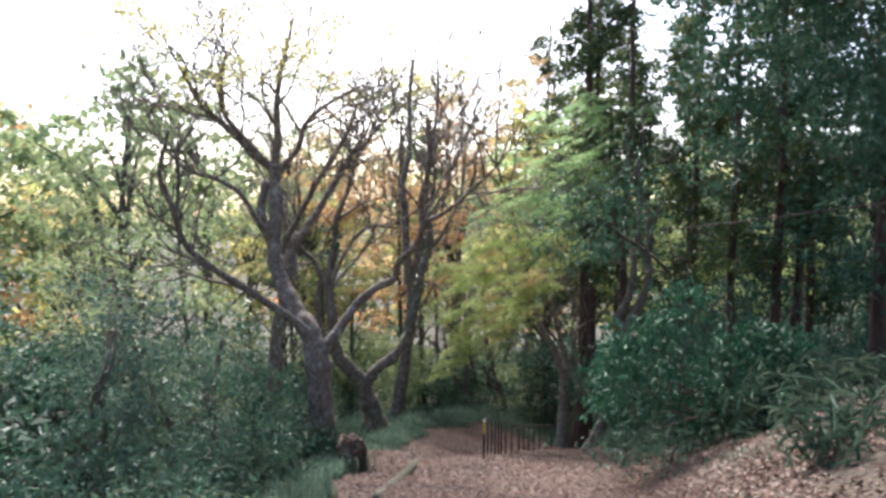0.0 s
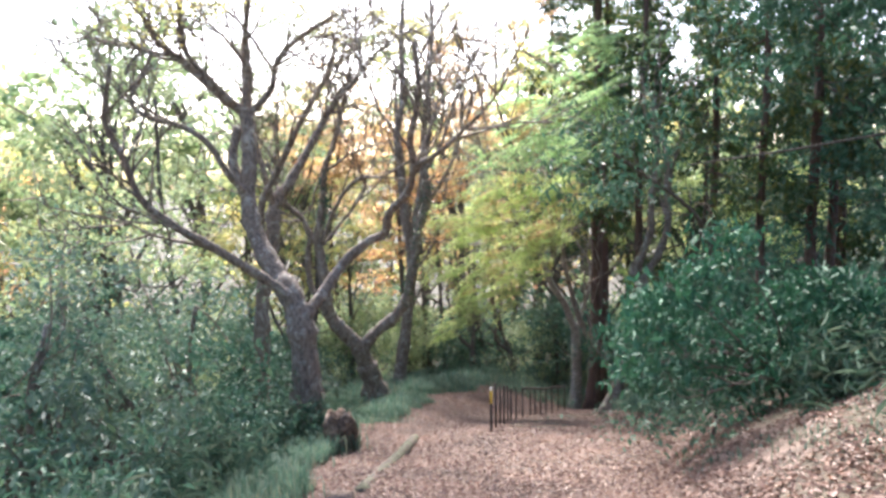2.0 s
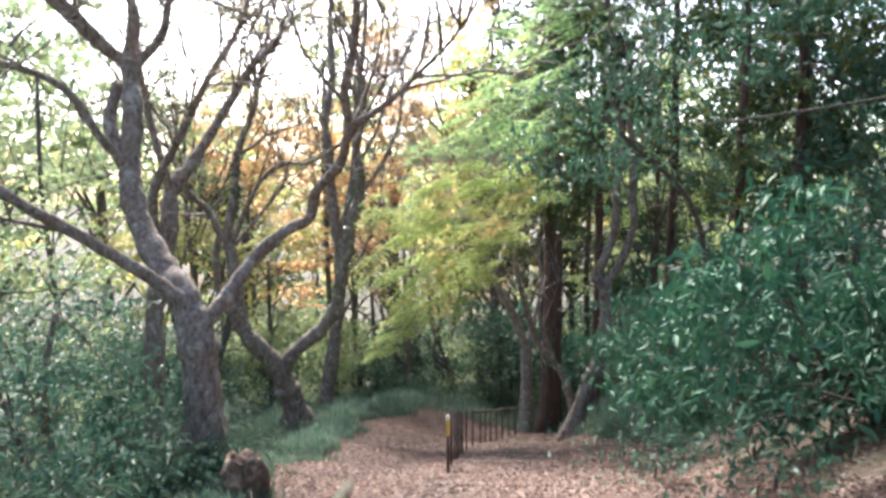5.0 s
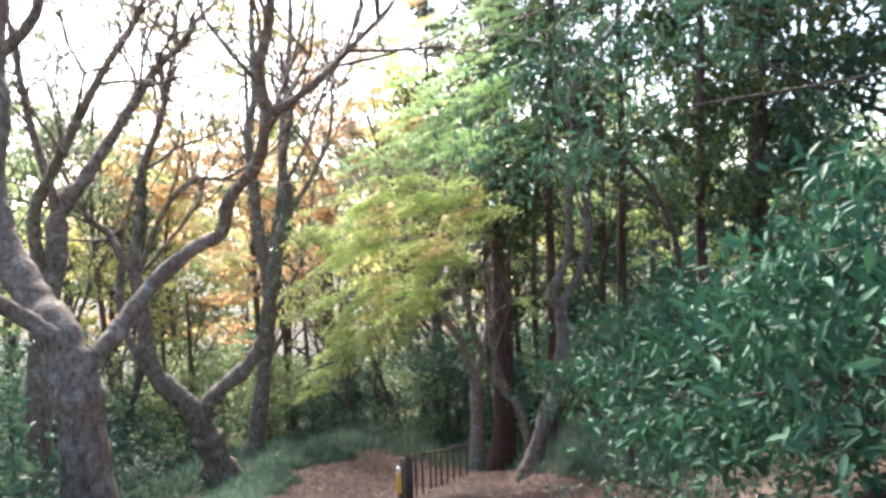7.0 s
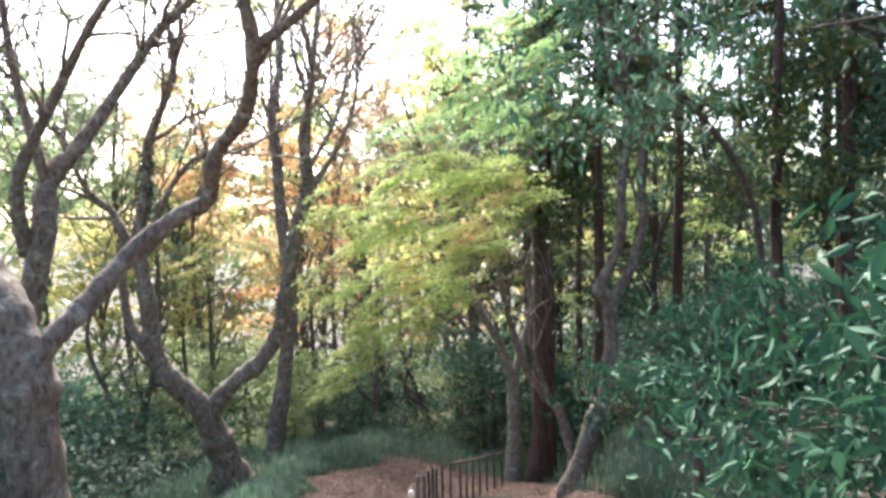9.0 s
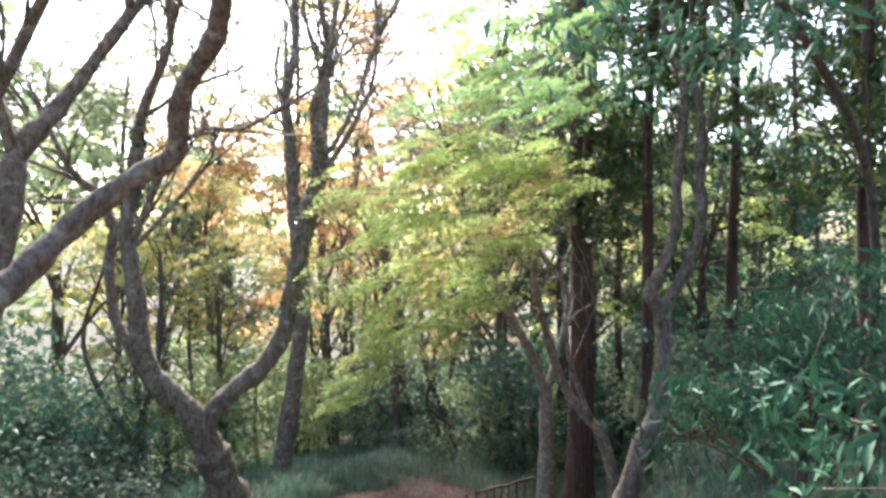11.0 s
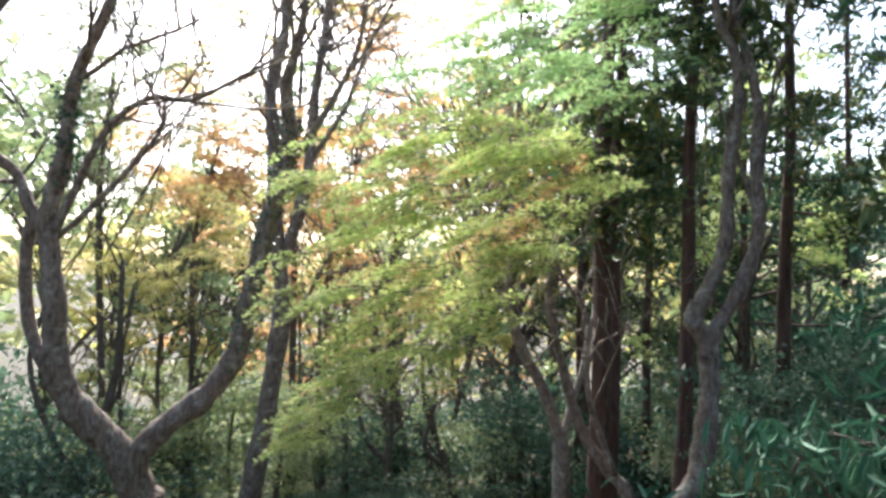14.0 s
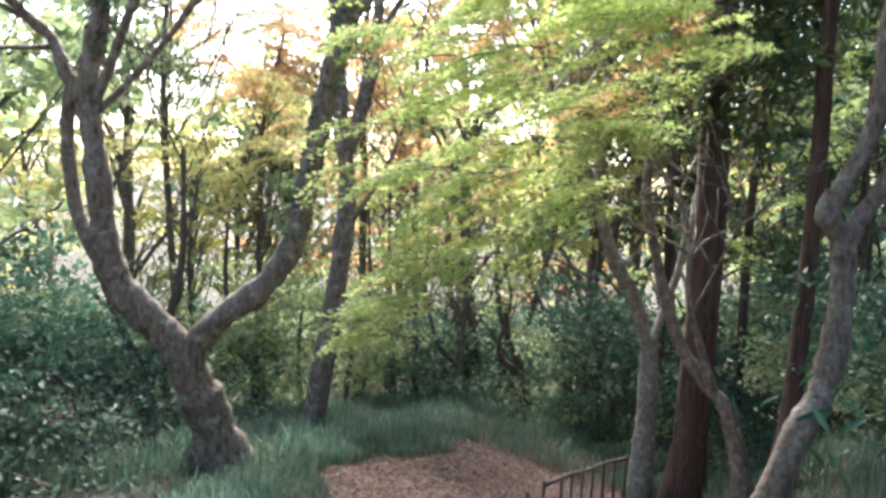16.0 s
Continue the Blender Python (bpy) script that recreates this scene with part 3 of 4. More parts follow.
# ---------------------------------------------------------------- leafy trees and bushes
def leafy(name, label, clumps, mat, size, per, bark=BARK_DARK, stems=1, category="tree", flat=0.25, spray=0.4, droop=0.3, normal_up=0.5, slim=0.55, slope=(0, 0), foot=None, fine=False, stout=0.4, layered=0):
    """A tree or bush: stems from the ground, a branch to every clump, and its leaves."""
    c = np.array(clumps)
    w = c[:, 3:4] / c[:, 3].sum()
    mid = (c[:, :3] * w).sum(0)
    fx, fy = foot or (mid[0], mid[1] + 0.3)
    T = Tree(name, (fx, fy, float(ground(fx, fy))), label, bark, category)
    base = np.array([fx, fy, float(ground(fx, fy)) - 0.1])
    top = np.array([mid[0], mid[1], max(mid[2], base[2] + 0.4)])
    span = np.linalg.norm(top - base)
    r = (0.02 + 0.014 * span) * (1.0 if stout > 0.3 else 0.55)
    p = spline([base, np.array([base[0] * 0.85 + top[0] * 0.15, base[1] * 0.85 + top[1] * 0.15, base[2] * 0.4 + top[2] * 0.6]) + rng.normal(size=3) * 0.05 * span, top], 5)
    add("trunk", tube_mesh("trunk", [tube(p, np.linspace(r, r * 0.5, len(p)), 9, 0.08, 0.4)], bark), T.ob)
    for q in c:
        s = p[int(rng.integers(len(p) // 3, len(p)))]
        e = q[:3]
        bend = s * 0.5 + e * 0.5 + rng.normal(size=3) * 0.1 * np.linalg.norm(e - s)
        path = spline([s, bend, e], 4)
        T.twigs.append(tube(path, np.linspace(r * stout, r * 0.12, len(path)), 5, 0))
        for _ in range(3):
            d = rng.normal(size=3)
            T.twigs.append(tube(np.linspace(e - d * 0.1, e + d * q[3] * 0.45, 4), np.linspace(r * 0.12, r * 0.05, 4), 4, 0))
    add("branch", tube_mesh("branch", T.twigs, bark), T.ob, kind="stuff")
    if layered:
        add("crown", lobed_leaves("crown", above(fans(clumps, layered, (mid[0] - fx, mid[1] - fy - 0.5), 0.075, wander=1.6)), size, mat), T.ob)
        return T
    add("crown", leaf_mesh("crown", above(sprays(clumps, per, spray, flat, slope=slope)), size, mat, normal_up, slim, droop, fine=fine), T.ob)
    return T


MAPLE_LOW = [(0.1, 17.0, -2.2, 0.35), (0.4, 17.2, -2.0, 0.37), (0.9, 17.4, -1.6, 0.47), (0.5, 17.4, -1.1, 0.47), (1.1, 17.6, -0.8, 0.53), (1.8, 18.0, -1.2, 0.49), (0.4, 17.3, -1.6, 0.31), (1.5, 17.8, -1.5, 0.39), (2.2, 18.4, -0.9, 0.51), (-0.1, 17.0, -0.7, 0.31)]
MAPLE_MID = [(0.5, 17.2, 0.1, 0.54), (0.1, 17.0, 0.4, 0.35), (1.2, 17.6, 0.0, 0.64), (2.2, 18.0, 0.1, 0.66), (3.0, 18.5, -0.1, 0.57), (1.1, 17.5, 0.8, 0.63), (1.9, 17.8, 1.0, 0.70), (2.8, 18.2, 1.0, 0.67), (3.6, 18.6, 0.7, 0.46)]
MAPLE_TOP = [(1.8, 17.8, 1.7, 0.60), (2.6, 18.0, 2.0, 0.71), (3.5, 18.4, 1.9, 0.62), (2.4, 18.0, 2.7, 0.55), (3.3, 18.3, 2.9, 0.62), (4.0, 18.5, 3.2, 0.57), (1.6, 17.6, 2.3, 0.36), (4.6, 18.8, 2.6, 0.58), (1.1, 17.5, 1.5, 0.38), (4.7, 18.8, 3.8, 0.52), (1.4, 17.6, 3.1, 0.35), (1.9, 17.8, 3.2, 0.42), (3.0, 18.2, 3.7, 0.5), (4.2, 18.6, 4.4, 0.6), (3.4, 18.4, 4.6, 0.5), (2.5, 18.1, 4.1, 0.4), (5.4, 19.0, 4.6, 0.6)]
EVER = [(2.1, 12.2, 1.4, 0.37), (2.4, 12.0, 1.7, 0.36), (1.9, 12.3, 1.0, 0.25), (2.6, 12.0, 1.1, 0.33), (2.9, 11.7, 1.5, 0.35), (2.7, 11.7, 2.0, 0.35), (2.4, 12.2, 0.8, 0.22), (3.1, 11.5, 1.9, 0.34), (3.3, 11.5, 1.4, 0.28), (2.2, 12.3, 2.1, 0.25), (2.9, 11.9, 1.0, 0.24), (3.0, 11.5, 2.4, 0.34)]
SHRUB = [(2.7, 8.3, 0.1, 0.24), (2.2, 7.9, 0.2, 0.22), (2.3, 8.6, -0.1, 0.23), (2.1, 7.9, -0.2, 0.22), (2.5, 9.2, -0.5, 0.23), (2.7, 10.2, -1.0, 0.21), (2.3, 8.8, -0.8, 0.24), (2.4, 8.0, -0.5, 0.24), (2.5, 9.8, -1.2, 0.19), (2.7, 11.2, -1.5, 0.16), (3.1, 8.6, 0.45, 0.26), (2.7, 11.0, -1.1, 0.16), (3.5, 9.5, -0.7, 0.44), (3.9, 9.0, -0.4, 0.44), (4.1, 8.5, -0.1, 0.41), (3.6, 8.6, -0.8, 0.33), (3.5, 10.4, -1.3, 0.38), (3.7, 7.8, -0.6, 0.29), (3.5, 9.2, -1.3, 0.27), (2.3, 8.6, -0.9, 0.15), (2.2, 7.9, -0.6, 0.13), (2.6, 9.6, -1.3, 0.16)]
LBUSH = [(-4.5, 9.0, -0.2, 0.58), (-4.2, 10.0, -0.2, 0.66), (-3.8, 11.0, -0.6, 0.65), (-3.4, 12.5, -1.0, 0.56), (-3.7, 7.5, -0.6, 0.52), (-3.4, 8.5, -0.7, 0.55), (-3.1, 10.0, -1.1, 0.58), (-3.0, 12.0, -1.4, 0.54), (-2.9, 6.0, -0.8, 0.40), (-2.6, 6.6, -0.8, 0.41), (-2.6, 8.0, -1.1, 0.45), (-2.5, 9.5, -1.4, 0.41), (-2.5, 11.0, -1.7, 0.32), (-2.4, 5.0, -0.7, 0.35), (-2.1, 5.6, -0.9, 0.26), (-3.8, 6.0, -1.0, 0.41), (-4.9, 7.5, -1.0, 0.52), (-2.9, 5.2, -1.0, 0.24), (-2.8, 6.2, -1.2, 0.24)]
LBUSH = [(x, y, max(z - (0.8 if y > 6.5 else 0.4), float(ground(x, y)) + 0.3), r) for x, y, z, r in LBUSH]
LTREE = [(-7.8, 15.0, 0.3, 1.02), (-7.2, 16.0, 0.6, 1.10), (-6.3, 17.0, 0.2, 1.04), (-9.4, 19.0, 1.5, 1.32), (-6.0, 15.0, -0.3, 0.80), (-10.9, 20.0, 1.9, 1.24), (-5.2, 16.0, -0.9, 0.73), (-6.1, 13.0, -0.2, 0.58), (-6.5, 12.0, -0.3, 0.54)]
ORANGE = [(-0.2, 25.5, 1.3, 1.03), (0.7, 25.5, 2.1, 1.03), (-0.2, 25.0, -0.2, 0.92), (-0.9, 26.0, 0.8, 0.88), (1.2, 26.0, 3.2, 0.70), (0.2, 26.5, 3.9, 0.81), (-1.5, 25.0, -0.7, 0.84), (0.6, 25.0, 0.8, 0.67), (-0.9, 27.0, 2.8, 0.92), (0.4, 26.0, 5.0, 0.8), (1.3, 26.5, 4.4, 0.7), (-0.4, 26.5, 5.6, 0.7)]
PEACH = [(-3.3, 29.0, 2.4, 1.40), (-4.4, 29.0, 1.4, 1.40), (-5.5, 29.0, 2.2, 1.20), (-2.4, 28.0, 0.8, 1.15), (-4.1, 30.0, 3.5, 1.25), (-3.0, 30.0, 4.1, 1.14), (-6.5, 29.5, 3.6, 1.2), (-1.8, 29.0, 2.6, 1.0), (-5.2, 30.0, 5.2, 1.1)]
YELLOW = [(-2.8, 24.0, -0.6, 0.87), (-3.9, 24.0, -0.9, 0.95), (-5.2, 23.5, -0.7, 0.93), (-1.9, 24.0, -0.3, 0.72), (-4.8, 25.0, -0.2, 1.00), (-3.4, 26.0, 0.5, 1.05), (-6.6, 26.0, -0.2, 0.88), (-0.9, 23.0, -1.0, 0.45), (-4.1, 23.5, -1.6, 0.70), (-7.9, 27.0, -0.7, 1.10)]
GREENLOW = [(-2.7, 25.0, -3.3, 0.84), (-3.2, 24.0, -3.8, 0.80), (-2.0, 26.0, -3.2, 0.70), (-1.0, 27.0, -4.0, 0.92), (-4.0, 26.0, -3.1, 0.79), (0.1, 27.0, -5.1, 0.83), (-4.8, 23.0, -3.3, 0.75), (3.7, 25.0, -4.0, 0.84), (3.3, 26.0, -3.3, 0.88), (-1.7, 27.0, -4.9, 0.83)]
CBACK = [(9.6, 24.0, 1.1, 0.72), (7.7, 25.0, -0.5, 0.67), (9.8, 24.0, 0.2, 0.56), (6.1, 25.0, -0.8, 0.59), (8.8, 26.0, 0.8, 0.79), (10.8, 24.0, -0.8, 0.64), (5.9, 23.0, -1.9, 0.45), (9.6, 25.0, -1.2, 0.59), (8.4, 21.4, 0.3, 0.7), (9.8, 21.0, 1.4, 0.8), (9.4, 19.8, -0.6, 0.7), (11.4, 22.0, 0.6, 0.9), (7.2, 22.6, 1.7, 0.7), (6.4, 22.0, 0.2, 0.6), (6.8, 23.0, 3.2, 0.7), (5.6, 22.6, 2.2, 0.6), (8.6, 23.0, 4.0, 0.8)]
RDARK = [(8.8, 17.0, 3.7, 1.29), (8.7, 15.0, 2.5, 1.11), (8.7, 18.0, 2.5, 1.13), (8.2, 15.0, 1.2, 1.01), (8.5, 14.0, 3.7, 1.02), (8.7, 20.0, 4.5, 1.14), (8.6, 17.0, 4.9, 1.17), (8.0, 13.0, 0.6, 0.68), (8.2, 18.0, 0.9, 0.75), (7.6, 20.0, 5.1, 0.99), (7.8, 14.0, 4.6, 1.02), (7.7, 16.0, 0.0, 0.60)]
ATOP = [(-4.9, 12.5, 4.7, 0.61), (-3.8, 12.8, 4.4, 0.52), (-2.8, 13.0, 4.9, 0.59), (-5.4, 12.0, 4.8, 0.49), (-4.4, 12.5, 3.8, 0.41), (-1.9, 12.5, 4.9, 0.46), (-6.1, 12.0, 4.9, 0.44), (-0.9, 12.0, 4.9, 0.39), (-3.5, 12.5, 5.2, 0.51), (-2.4, 13.0, 4.2, 0.37), (-4.2, 13.0, 5.9, 0.6), (-2.9, 13.2, 6.0, 0.6), (-1.6, 13.0, 5.6, 0.55), (-5.4, 12.6, 5.7, 0.5), (-3.5, 13.0, 6.7, 0.6), (-2.0, 13.2, 6.6, 0.55)]


def fans(clumps, per, heading, gap=0.036, twigs=None, wander=0.6):
    """Leaf places on flat, drooping, feathered sprays that lie in layers within round clumps."""
    out = []
    for x, y, z, r in clumps:
        for _ in range(max(2, int(per * r * r + rng.random()))):
            d = rng.normal(size=3)
            d *= r * rng.uniform(0.2, 1.0) / np.linalg.norm(d)
            layer = round((z + d[2]) / 0.3) * 0.3 + rng.normal() * 0.04
            a = math.atan2(heading[1], heading[0]) + rng.normal() * wander
            u, v = np.array([math.cos(a), math.sin(a)]), np.array([-math.sin(a), math.cos(a)])
            L = rng.uniform(0.7, 1.25) * (0.45 + 0.8 * r)
            sag = rng.uniform(0.25, 0.6)
            side = []
            for n_, q in enumerate(np.arange(0.1, 1.0, 0.075)):
                sgn = 1 - 2 * (n_ % 2)
                reach = 0.5 * L * (1 - 0.75 * q) * rng.uniform(0.6, 1.15)
                for h in np.arange(0.1, 1.0, gap / max(reach, gap)):
                    side.append((q + h * reach * 0.6 / L, sgn * h * reach * 0.8))
            side = np.array(side * 2) + rng.normal(size=(len(side) * 2, 2)) * (0.03 / L, 0.025)
            q, w = side[:, 0], side[:, 1]
            drop = -sag * L * np.maximum(q, 0) ** 1.7 - 0.25 * np.abs(w) + rng.normal(size=len(q)) * 0.02
            flat = np.array([x + d[0], y + d[1]]) + ((q - 0.4) * L)[:, None] * u + w[:, None] * v
            out.append(np.column_stack([flat, layer + 0.12 + drop]))
            if twigs is not None:
                qq = np.linspace(-0.2, 0.95, 7)
                line = np.array([x + d[0], y + d[1]]) + ((qq - 0.4) * L)[:, None] * u
                twigs.append(tube(np.column_stack([line, layer + 0.11 - sag * L * np.maximum(qq, 0) ** 1.7]), np.linspace(0.006, 0.002, 7), 4, 0))
    return np.vstack(out)


def lobed_leaves(name, centres, size, mat, tilt=0.4):
    """Three-pointed leaves lying nearly level, one island each."""
    c = np.asarray(centres, float)
    k = len(c)
    nrm = np.array([0, 0, 1.0]) + rng.normal(size=(k, 3)) * tilt
    nrm /= np.linalg.norm(nrm, axis=1)[:, None]
    t = rng.normal(size=(k, 3))
    t -= nrm * np.sum(t * nrm, 1)[:, None]
    t /= np.linalg.norm(t, axis=1)[:, None]
    sd = np.cross(nrm, t)
    L = (size * rng.uniform(0.65, 1.3, k))[:, None]
    q = [c]
    for turn, far, low_ in ((-95, 0.3, 0), (-62, 0.8, 0.12), (-28, 0.36, 0), (0, 1.0, 0.16), (28, 0.36, 0), (62, 0.8, 0.12), (95, 0.3, 0)):
        q.append(c + L * far * (t * math.cos(radians(turn)) + sd * math.sin(radians(turn))) - nrm * L * low_)
    i = np.arange(k)[:, None] * 8
    return mesh_of(name, np.stack(q, 1).reshape(-1, 3), np.vstack([np.hstack([i, i + a, i + a + 1]) for a in range(1, 7)]), mat, False)


def maple_crown(T, clumps, mat, per, label, leaf=0.048, heading=(-0.9, -0.45)):
    tw = []
    crown = add("crown", lobed_leaves("crown", fans(clumps, per, heading, twigs=tw), leaf, mat), T.ob, label)
    add("twig", tube_mesh("twig", tw, BARK_DARK), T.ob, kind="stuff")
    return crown


maple_crown(MAPLE_TREE, MAPLE_LOW, MAPLE, 44, "yellow-green layered maple leaves")
maple_crown(MAPLE_TREE, MAPLE_MID, MAPLE, 38, "yellow-green layered maple leaves")
maple_crown(MAPLE_TREE, [(x + 0.2, y + 0.5, z - 0.1, r * 0.7) for x, y, z, r in MAPLE_MID[1::2] + MAPLE_LOW[4:8:2]], PEACH_LEAF, 34, "orange-tinged maple leaves")
maple_crown(MAPLE_TREE, MAPLE_TOP, MAPLE_GREEN, 28, "green maple leaves")
add("crown", leaf_mesh("crown", sprays(ATOP, 24, 0.35, 0.5), 0.075, YELLOW_LEAF, 0.3, 0.6, 0.4), OLD_TREE.ob, "sparse yellow leaves")

stem = spline([(-0.93, 18.3, -1.75), (-0.76, 18.3, -1.07), (-0.63, 18.3, -0.4), (-0.53, 18.3, 0.13), (-0.36, 18.3, 0.67), (-0.36, 18.3, 1.2)], 60)
stem = np.vstack([stem, spline([(-2.85, 18.0, 0.3), (-2.8, 18.0, 0.8), (-2.77, 18.0, 1.5)], 60)])
ivy = stem[rng.integers(0, len(stem), 1500)] + rng.normal(size=(1500, 3)) * 0.075
add("ivy", leaf_mesh("ivy", ivy, 0.06, IVY, 0.2, 0.9), FORKED_TREE.ob, "dark green climbing ivy", "stuff")
NEAR_R = [(6.2, 7.0, 1.6, 0.9), (6.8, 8.6, 2.4, 1.0), (7.4, 10.4, 3.2, 1.1), (6.0, 9.4, 3.6, 0.9), (7.6, 7.6, 3.6, 1.1), (6.6, 11.2, 4.6, 1.0), (8.2, 9.2, 4.8, 1.1), (5.6, 7.8, 2.8, 0.7), (6.2, 5.8, 2.6, 0.9), (7.2, 5.2, 4.0, 1.1),
          (4.9, 12.5, 2.7, 0.75), (5.6, 12.2, 3.6, 0.85), (6.4, 12.6, 4.6, 0.9), (5.2, 13.0, 5.2, 0.85), (7.0, 12.0, 3.2, 0.9), (6.0, 13.4, 6.2, 0.95), (7.6, 13.0, 5.4, 1.0), (5.0, 12.8, 4.2, 0.75), (6.8, 11.6, 2.4, 0.8)]
T = leafy("evergreen_tree", "dark evergreen tree overhanging the leafy bank", NEAR_R, EVERGREEN, 0.17, 9, droop=1.0, normal_up=0.3, slim=0.38, stout=0.16, foot=(7.4, 8.2), flat=0.5)
limb(T, "bough", [(7.4, 8.9, 2.0), (6.0, 10.2, 1.75), (4.6, 10.6, 1.52), (3.4, 10.9, 1.36)], 0.024, 0.01, 0)
leafy("evergreen_tree", "evergreen broadleaf tree with drooping grey-green leaves", EVER, EVERGREEN, 0.13, 17, droop=1.4, normal_up=0.3, slim=0.3, stout=0.16, foot=(4.7, 13.6), flat=0.6)
leafy("shrub", "large glossy evergreen shrub leaning over the path", SHRUB, SHRUB_LEAF, 0.105, 70, category="shrub", droop=1.2, normal_up=0.4, slim=0.34, spray=0.28, foot=(3.9, 8.8), flat=0.4, fine=True)
REEDY = [(3.0, 12.6, -1.3, 0.3), (3.5, 12.9, -1.0, 0.34), (2.8, 12.8, -1.4, 0.3), (3.9, 12.8, -0.7, 0.38), (3.3, 12.4, -1.5, 0.3), (3.8, 12.3, -1.2, 0.36), (2.9, 13.2, -1.8, 0.28), (4.3, 13.2, -1.2, 0.4), (3.6, 13.2, -1.9, 0.34), (4.5, 12.4, -0.6, 0.4)]
leafy("shrub", "fresh green shrub with slim drooping leaves beside the steps", REEDY, SHRUB_LEAF, 0.12, 28, category="shrub", droop=1.6, normal_up=0.35, slim=0.2, spray=0.24, foot=(3.8, 13.1), flat=0.35, fine=True)
for x, y, h in ((2.9, 8.2, 0.35), (3.4, 9.3, 0.4), (2.9, 10.4, 0.3), (3.6, 11.3, 0.4), (4.4, 10.2, 0.5), (4.2, 8.4, 0.45), (3.1, 11.9, 0.3)):
    z = float(ground(x, y)) + h * 0.6
    leafy("bush", "low dark undergrowth below the evergreen shrub", [(x, y, z, h), (x + 0.4, y + 0.3, z + 0.1, h * 0.8), (x - 0.3, y + 0.3, z - 0.1, h * 0.7)], BUSH_LEAF, 0.075, 22, category="bush", flat=0.5, droop=0.8, stout=0.2)
for i, c in enumerate(LBUSH):
    near = [c, (c[0] + rng.normal() * 0.3, c[1] + rng.normal() * 0.3, c[2] + c[3] * rng.uniform(0.5, 1.1), c[3] * 0.4), (c[0] + rng.normal() * 0.6, c[1], c[2] + c[3] * rng.uniform(0.3, 0.9), c[3] * 0.35), (c[0] - 0.3, c[1] + 0.5, c[2] - 0.4, c[3] * 0.8), (c[0] + 0.2, c[1] + 0.2, c[2] - 0.6, c[3] * 0.8)]
    leafy("bush", "dense dark green bush on the slope beside the path", near, (BUSH_LEAF, GREY_LEAF, BUSH_LEAF, EVERGREEN)[i % 4], (0.1, 0.12, 0.085, 0.11)[i % 4], 8 if i < 4 else 22, category="bush", droop=0.8, normal_up=0.4, slim=0.42, spray=0.3, flat=0.5)
for x, y, h in ((-3.4, 15.2, 0.5), (-4.3, 16.6, 0.7), (-3.6, 18.6, 0.6), (-5.2, 18.2, 0.8), (-4.0, 20.4, 0.7), (-2.8, 21.4, 0.5), (-5.8, 15.6, 0.9), (-3.0, 17.0, 0.35)):
    z = float(ground(x, y)) + h
    leafy("bush", "low grey-green bush in the grass below the trees", [(x, y, z, h * 0.9), (x + 0.5, y + 0.2, z - 0.15, h * 0.7), (x - 0.4, y - 0.2, z + 0.25, h * 0.6)], (GREY_LEAF, BUSH_LEAF)[int(x * 10) % 2], 0.1, 14, category="bush", flat=0.5)
for c in ((-6.4, 13.9, -1.5, 0.8), (-5.0, 14.0, -2.1, 0.6), (-7.6, 14.1, -2.5, 0.9), (-6.0, 12.4, -1.0, 0.7), (-5.2, 11.6, -1.9, 0.6), (-8.2, 16.5, -0.8, 1.0), (-6.8, 17.5, -1.7, 0.9), (-9.0, 13.0, -1.2, 0.9), (-4.6, 16.5, -2.2, 0.6)):
    leafy("bush", "feathery grey-green bush on the falling slope", [c, (c[0] + 0.5, c[1] + 0.3, c[2] - 0.7, c[3]), (c[0] - 0.5, c[1] - 0.2, c[2] + 0.5, c[3] * 0.6), (c[0] + 0.2, c[1] + 0.1, c[2] + 0.9, c[3] * 0.4)], (GREY_LEAF, BUSH_LEAF)[int(c[1] * 10) % 2], 0.09, 12, category="bush", flat=0.4, stout=0.2)
for x, y, h in ((-4.6, 9.5, 3.4), (-5.6, 11.5, 4.2), (-4.2, 13.2, 3.8), (-6.4, 9.0, 4.0)):
    z = float(ground(x, y))
    leafy("sapling", "slim grey sapling with sparse leaves on the slope", [(x + rng.normal() * 0.35, y + rng.normal() * 0.35, z + h * q, 0.5) for q in (0.55, 0.7, 0.85, 1.0)], GREY_LEAF, 0.1, 4, bark=BARK, foot=(x, y))
leafy("young_tree", "pale green young tree at the woodland edge", LTREE[:5], PALE_LEAF, 0.12, 7, flat=0.4)
leafy("young_tree", "pale green young tree at the woodland edge", LTREE[5:], PALE_LEAF, 0.12, 7, flat=0.4)
leafy("maple_tree", "orange autumn maple behind the steps", ORANGE, ORANGE_LEAF, 0.075, 15, layered=12, stout=0.28)
leafy("maple_tree", "pale peach-coloured maple in the distance", PEACH, PEACH_LEAF, 0.09, 9, layered=10, stout=0.28)
leafy("maple_tree", "yellow autumn maple with spreading branches", YELLOW, YELLOW_LEAF, 0.08, 8, layered=7, stout=0.28)
for c in GREENLOW:
    leafy("bush", "green bush in the hollow", [c, (c[0] + 0.5, c[1] + 0.6, c[2] - 0.7, c[3])], PALE_LEAF if c[0] < 0 else BUSH_LEAF, 0.14, 13, category="bush")
leafy("maple_tree", "yellow-green maple among the cedars", CBACK, MAPLE, 0.08, 9, layered=12)
leafy("evergreen_tree", "dark evergreen tree on the bank", RDARK[:6], EVERGREEN, 0.19, 9, droop=1.0, normal_up=0.3, slim=0.4, stout=0.18, foot=(10.6, 15.8), flat=0.6)
